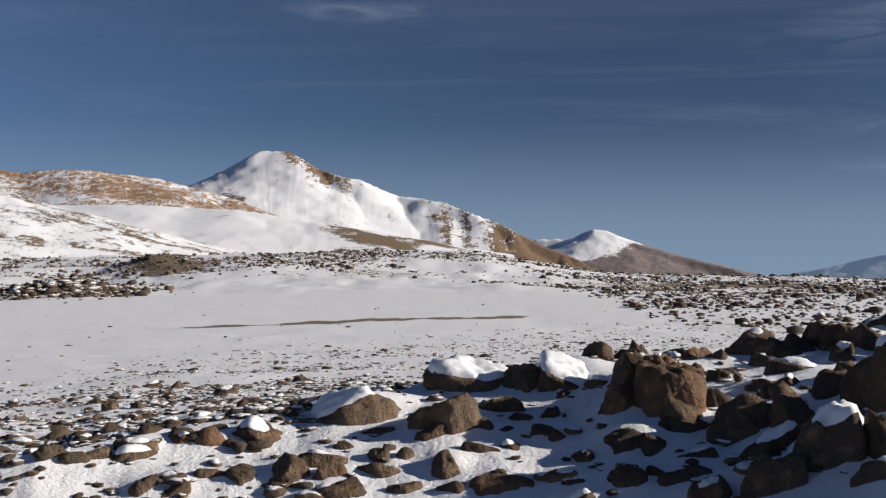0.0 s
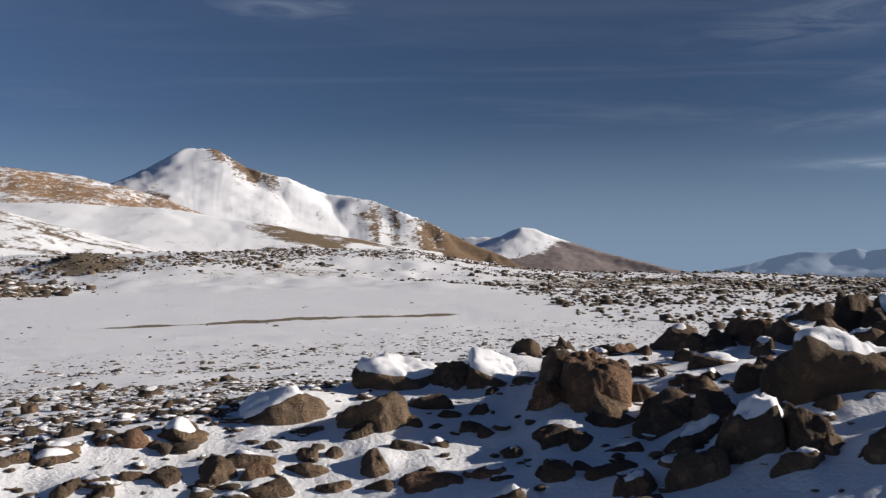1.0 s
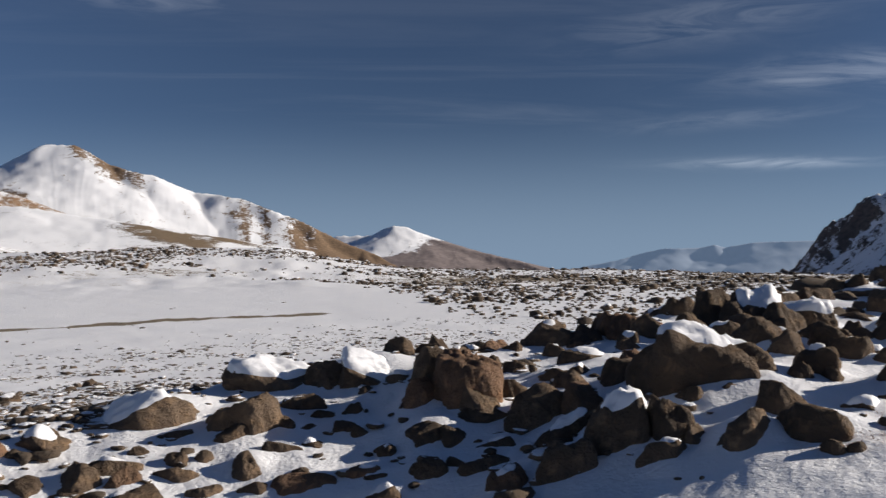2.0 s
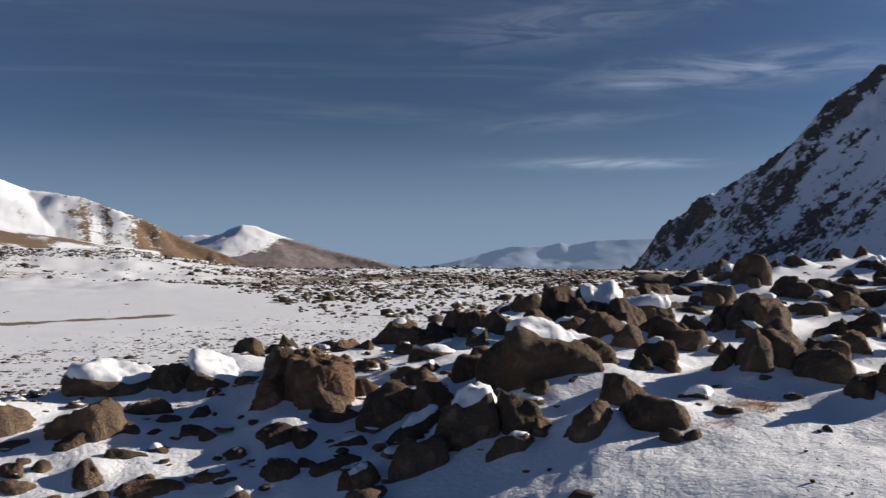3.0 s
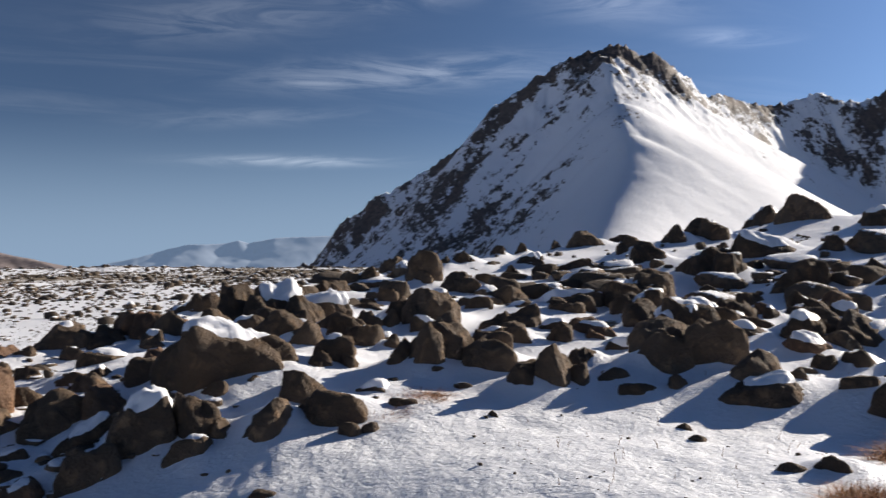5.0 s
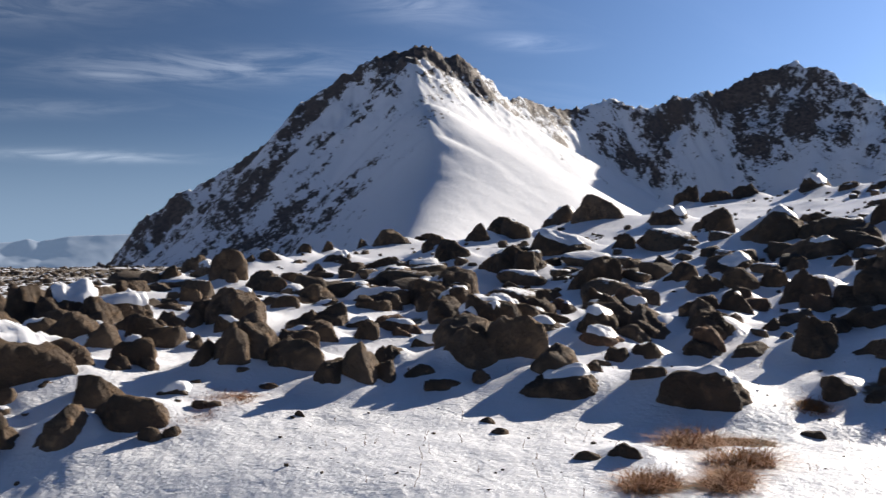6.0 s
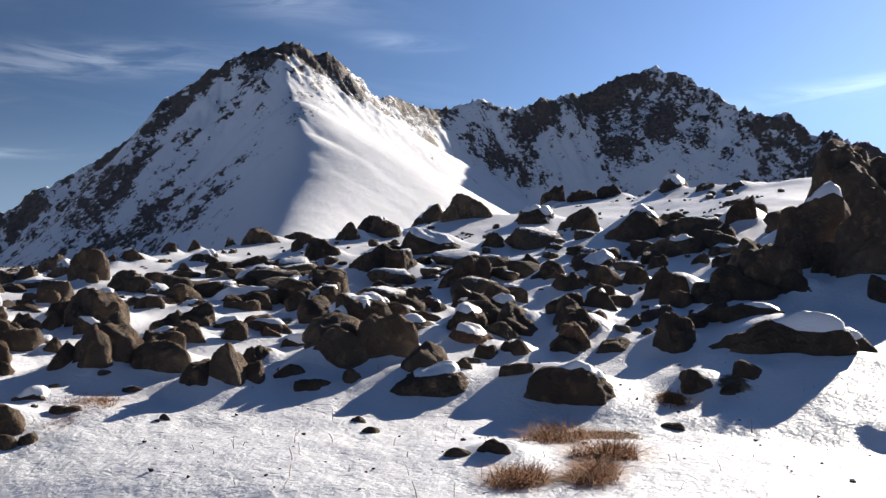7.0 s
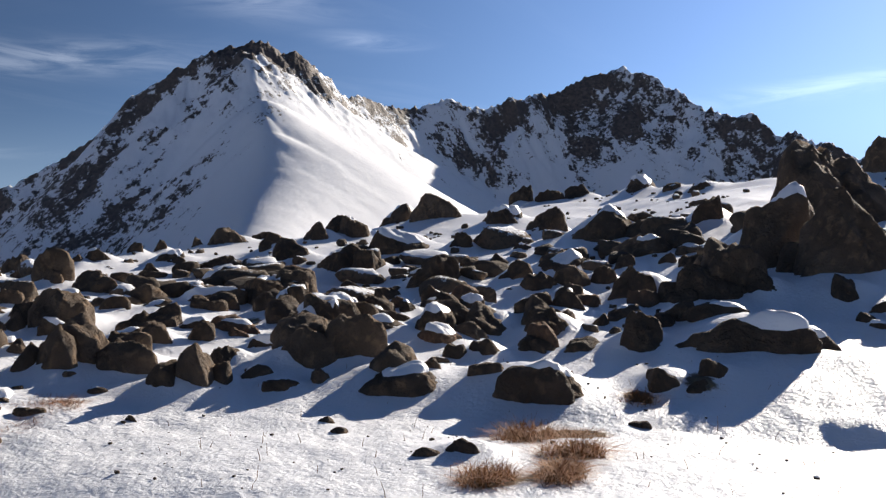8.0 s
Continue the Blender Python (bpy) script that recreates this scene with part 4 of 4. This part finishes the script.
boulder(11.11, 5.79, 0.29, 0.15, 0.2, 0)
boulder(10.03, 6.37, 0.35, 0.19, 0, 1)
boulder(8.68, 11.56, 0.56, 0.23, 0.6, 0)
boulder(11.02, 1.75, 0.33, 0.15, 0.1, 1)
boulder(8.30, 12.12, 0.33, 0.24, 0.3, 0)
boulder(11.49, 5.48, 0.43, 0.24, 0.1, 0)
boulder(9.35, 10.72, 0.52, 0.27, 0.2, 0)
boulder(11.41, 8.20, 0.37, 0.18, 0, 1)
boulder(11.63, 4.68, 0.65, 0.43, 0.3, 1)
boulder(11.27, 3.67, 0.88, 0.45, 0.1, 1)
boulder(10.93, 3.86, 0.58, 0.23, 0.3, 1)
boulder(7.23, 14.35, 0.65, 0.36, 0.1, 1)
boulder(8.37, 13.81, 0.68, 0.27, 0.2, 1)
boulder(10.69, 9.26, 0.58, 0.36, 0, 0)
boulder(11.38, 2.19, 0.42, 0.29, 0.2, 1)
boulder(11.76, 6.31, 0.43, 0.09, 0.3, 1)
boulder(10.24, 12.85, 0.71, 0.32, 0.1, 0)
boulder(11.40, 3.09, 0.48, 0.33, 0.2, 1)
boulder(12.36, 8.07, 0.77, 0.53, 0, 1)
boulder(11.83, 6.08, 0.54, 0.25, 0.2, 1)
boulder(6.16, 11.23, 0.43, 0.09, 0, 1)
boulder(12.44, 9.38, 0.16, 0.07, 0, 1)
boulder(12.52, 5.50, 0.43, 0.30, 0, 1)
boulder(10.21, 13.87, 0.40, 0.29, 0, 0)
boulder(12.02, 12.00, 0.78, 0.24, 0.7, 1)
boulder(11.58, 3.49, 0.77, 0.46, 0, 0)
boulder(12.65, 6.91, 0.51, 0.32, 0, 1)
boulder(12.91, 9.07, 0.32, 0.10, 0.2, 1)
boulder(9.98, 15.23, 0.47, 0.29, 0, 1)
boulder(13.53, 10.70, 0.81, 0.55, 0.4, 1)
boulder(12.30, 13.96, 0.38, 0.23, 0.2, 1)
boulder(13.44, 10.04, 0.61, 0.40, 0, 1)
boulder(12.50, 2.96, 0.57, 0.48, 0.2, 1)
boulder(10.33, 14.02, 0.62, 0.40, 0.1, 0)
boulder(13.55, 6.62, 0.83, 0.29, 0.3, 1)
boulder(12.36, 2.14, 0.75, 0.63, 0, 1)
boulder(11.28, 16.39, 0.48, 0.38, 0, 0)
boulder(13.28, 13.40, 1.04, 0.26, 0.2, 1)
boulder(13.91, 8.29, 0.52, 0.21, 0.1, 0)
boulder(13.97, 7.98, 0.47, 0.22, 0, 1)
boulder(13.61, 5.65, 0.33, 0.23, 0, 1)
boulder(12.14, 15.81, 0.34, 0.25, 0, 1)
boulder(13.31, 4.59, 0.31, 0.22, 0.1, 1)
boulder(13.62, 14.82, 0.75, 0.28, 0.5, 1)
boulder(12.42, 2.38, 1.18, 0.83, 0, 0)
boulder(13.22, 3.58, 1.45, 1.03, 0.15, 0)
boulder(12.74, 15.81, 0.70, 0.30, 0.2, 1)
boulder(14.45, 12.63, 0.69, 0.45, 0, 1)
boulder(13.79, 5.07, 0.27, 0.18, 0, 1)
boulder(14.56, 5.84, 0.94, 0.34, 0.3, 0)
boulder(15.60, 10.90, 1.51, 0.47, 0.4, 1)
boulder(15.13, 13.66, 0.58, 0.40, 0.1, 1)
boulder(14.49, 16.94, 0.36, 0.31, 0, 1)
boulder(15.39, 8.24, 0.41, 0.17, 0.1, 1)
boulder(15.71, 9.69, 0.49, 0.34, 0.1, 1)
boulder(16.18, 16.88, 0.39, 0.32, 0, 1)
boulder(15.19, 16.93, 0.37, 0.32, 0, 1)
boulder(17.16, 16.92, 1.04, 0.52, 0.1, 0)
boulder(16.18, 7.18, 1.40, 0.66, 0.5, 0)
boulder(17.77, 14.62, 0.80, 0.52, 0.1, 1)
boulder(16.66, 9.65, 0.79, 0.36, 0.1, 0)
boulder(16.71, 9.08, 0.22, 0.11, 0, 1)
boulder(18.23, 16.78, 0.64, 0.27, 0.2, 1)
boulder(18.88, 14.55, 0.78, 0.53, 0.1, 1)
boulder(18.38, 9.34, 0.86, 0.62, 0.1, 1)
boulder(19.00, 15.15, 0.64, 0.41, 0, 1)
boulder(15.98, 3.29, 1.83, 1.39, 0.25, 0)
boulder(20.30, 11.39, 0.95, 0.43, 0.6, 1)
boulder(22.08, 14.31, 1.55, 0.76, 0.2, 0)
boulder(17.01, 5.54, 0.64, 0.45, 0, 1)
boulder(22.76, 16.18, 1.39, 0.72, 0.5, 1)
boulder(26.70, 13.44, 0.96, 0.51, 0.2, 1)
boulder(27.32, 12.74, 0.96, 0.56, 0.1, 1)
boulder(26.08, 14.04, 0.78, 0.66, 0.1, 1)
boulder(27.12, 10.91, 1.24, 0.55, 0.4, 1)
boulder(24.85, 8.28, 0.79, 0.29, 0.4, 1)
boulder(26.01, 9.51, 0.54, 0.24, 0.3, 1)
boulder(24.45, 3.92, 1.08, 0.92, 0.1, 0)
# tufts: east, north, width, height
tuft(6.19, 3.28, 0.46, 0.20)
tuft(5.85, 2.74, 0.42, 0.22)
tuft(4.94, 2.86, 0.36, 0.15)
tuft(7.63, 3.03, 0.38, 0.15)
tuft(8.13, 2.69, 0.42, 0.12)
tuft(5.20, 2.53, 0.32, 0.15)
tuft(6.61, 3.00, 0.30, 0.08)
tuft(5.45, 2.62, 0.25, 0.12)
tuft(6.45, 3.12, 0.28, 0.10)

SCRUB = "low dry brown scrub twigs half buried in snow"
tuft(3.87, 6.36, 0.30, 0.12, 320, SCRUB)
tuft(4.16, 6.31, 0.34, 0.13, 320, SCRUB)
tuft(4.41, 6.33, 0.34, 0.12, 320, SCRUB)
tuft(4.75, 6.40, 0.34, 0.12, 320, SCRUB)
tuft(4.80, 6.75, 0.36, 0.13, 320, SCRUB)
tuft(4.96, 6.57, 0.28, 0.11, 320, SCRUB)
tuft(4.69, 7.01, 0.30, 0.10, 320, SCRUB)

# smaller boulders between the large ones, then loose stones past counting
more = apart(strewn(7, 1100, (3, 82), (7.0, 33), (0.32, 1.05), on_slope, 1.9), 0.36)
more[:, 2] = np.minimum(more[:, 2], 0.075 * np.hypot(more[:, 0], more[:, 1]) - 0.15)
more = more[np.argsort(np.hypot(more[:, 0], more[:, 1]))]
for bx, by, bw in more[:120]:
    if bx < 3.2 and by > 11:
        bw = min(bw, 0.3)
    boulder(round(bx, 2), round(by, 2), round(bw, 2), round(bw * (0.34 + 0.24 * grain(bx * 3, by * 3, 5)), 2), (0.0, 0.15, 0.3, 0.0, 0.6)[len(PLACED) % 5], (0, 1, 1, 0, 1, 2)[len(PLACED) % 6])
heap("slope_boulders", "jumbled dark basalt blocks high on the snowy slope", more[120:330], 3, 70, (0.32, 0.55), 0.25)
heap("slope_stones", "loose dark basalt stones between boulders in the snow", apart(strewn(8, 520, (-8, 86), (5.3, 34), (0.07, 0.32), on_slope, 1.9), 0.40), 2, 71)
heap("field_stones", "small brown stones strewn over thin snow", np.concatenate([strewn(9, 10500, (-27, 26), (5.2, 62), (0.06, 0.34), on_field, 2.2, True), strewn(12, 500, (-27, 24), (16, 80), (0.10, 0.4), on_field, 2.4)]), 2, 72, (0.18, 0.42))
heap("bank_stones", "brown rubble bank at the edge of a snowy basin", strewn(11, 900, (-25, -16), (95, 110), (0.35, 1.3), lambda a, d, px, py: np.exp(-(((a + 20.5) / 3.2) ** 2 + ((d - 102) / 5) ** 2)), 1.8), 2, 74, (0.35, 0.6))
heap("ridge_stones", "dense dark rubble of a far lava field dusted with snow", strewn(10, 15000, (-27, 38), (44, 200), (0.24, 1.3), on_ridge, 2.2), 1, 73, (0.35, 0.7))
heap("apron_grit", "scattered grit and twigs on thin snow", strewn(16, 170, (38, 88), (4.2, 9.5), (0.012, 0.05), lambda a, d, px, py: 0.1 + 0.9 * ease(rough(px * 0.8, py * 0.8, 3, 99), 0.45, 0.65), 1.6), 1, 75, (0.3, 0.6), 0.1)
stalks(14, 150, (34, 88), (4.2, 10))
stalks(15, 120, (-26, 0), (5.0, 8))
# the ground sheet: snow banks up round every boulder
build_ground()
build_mountains()
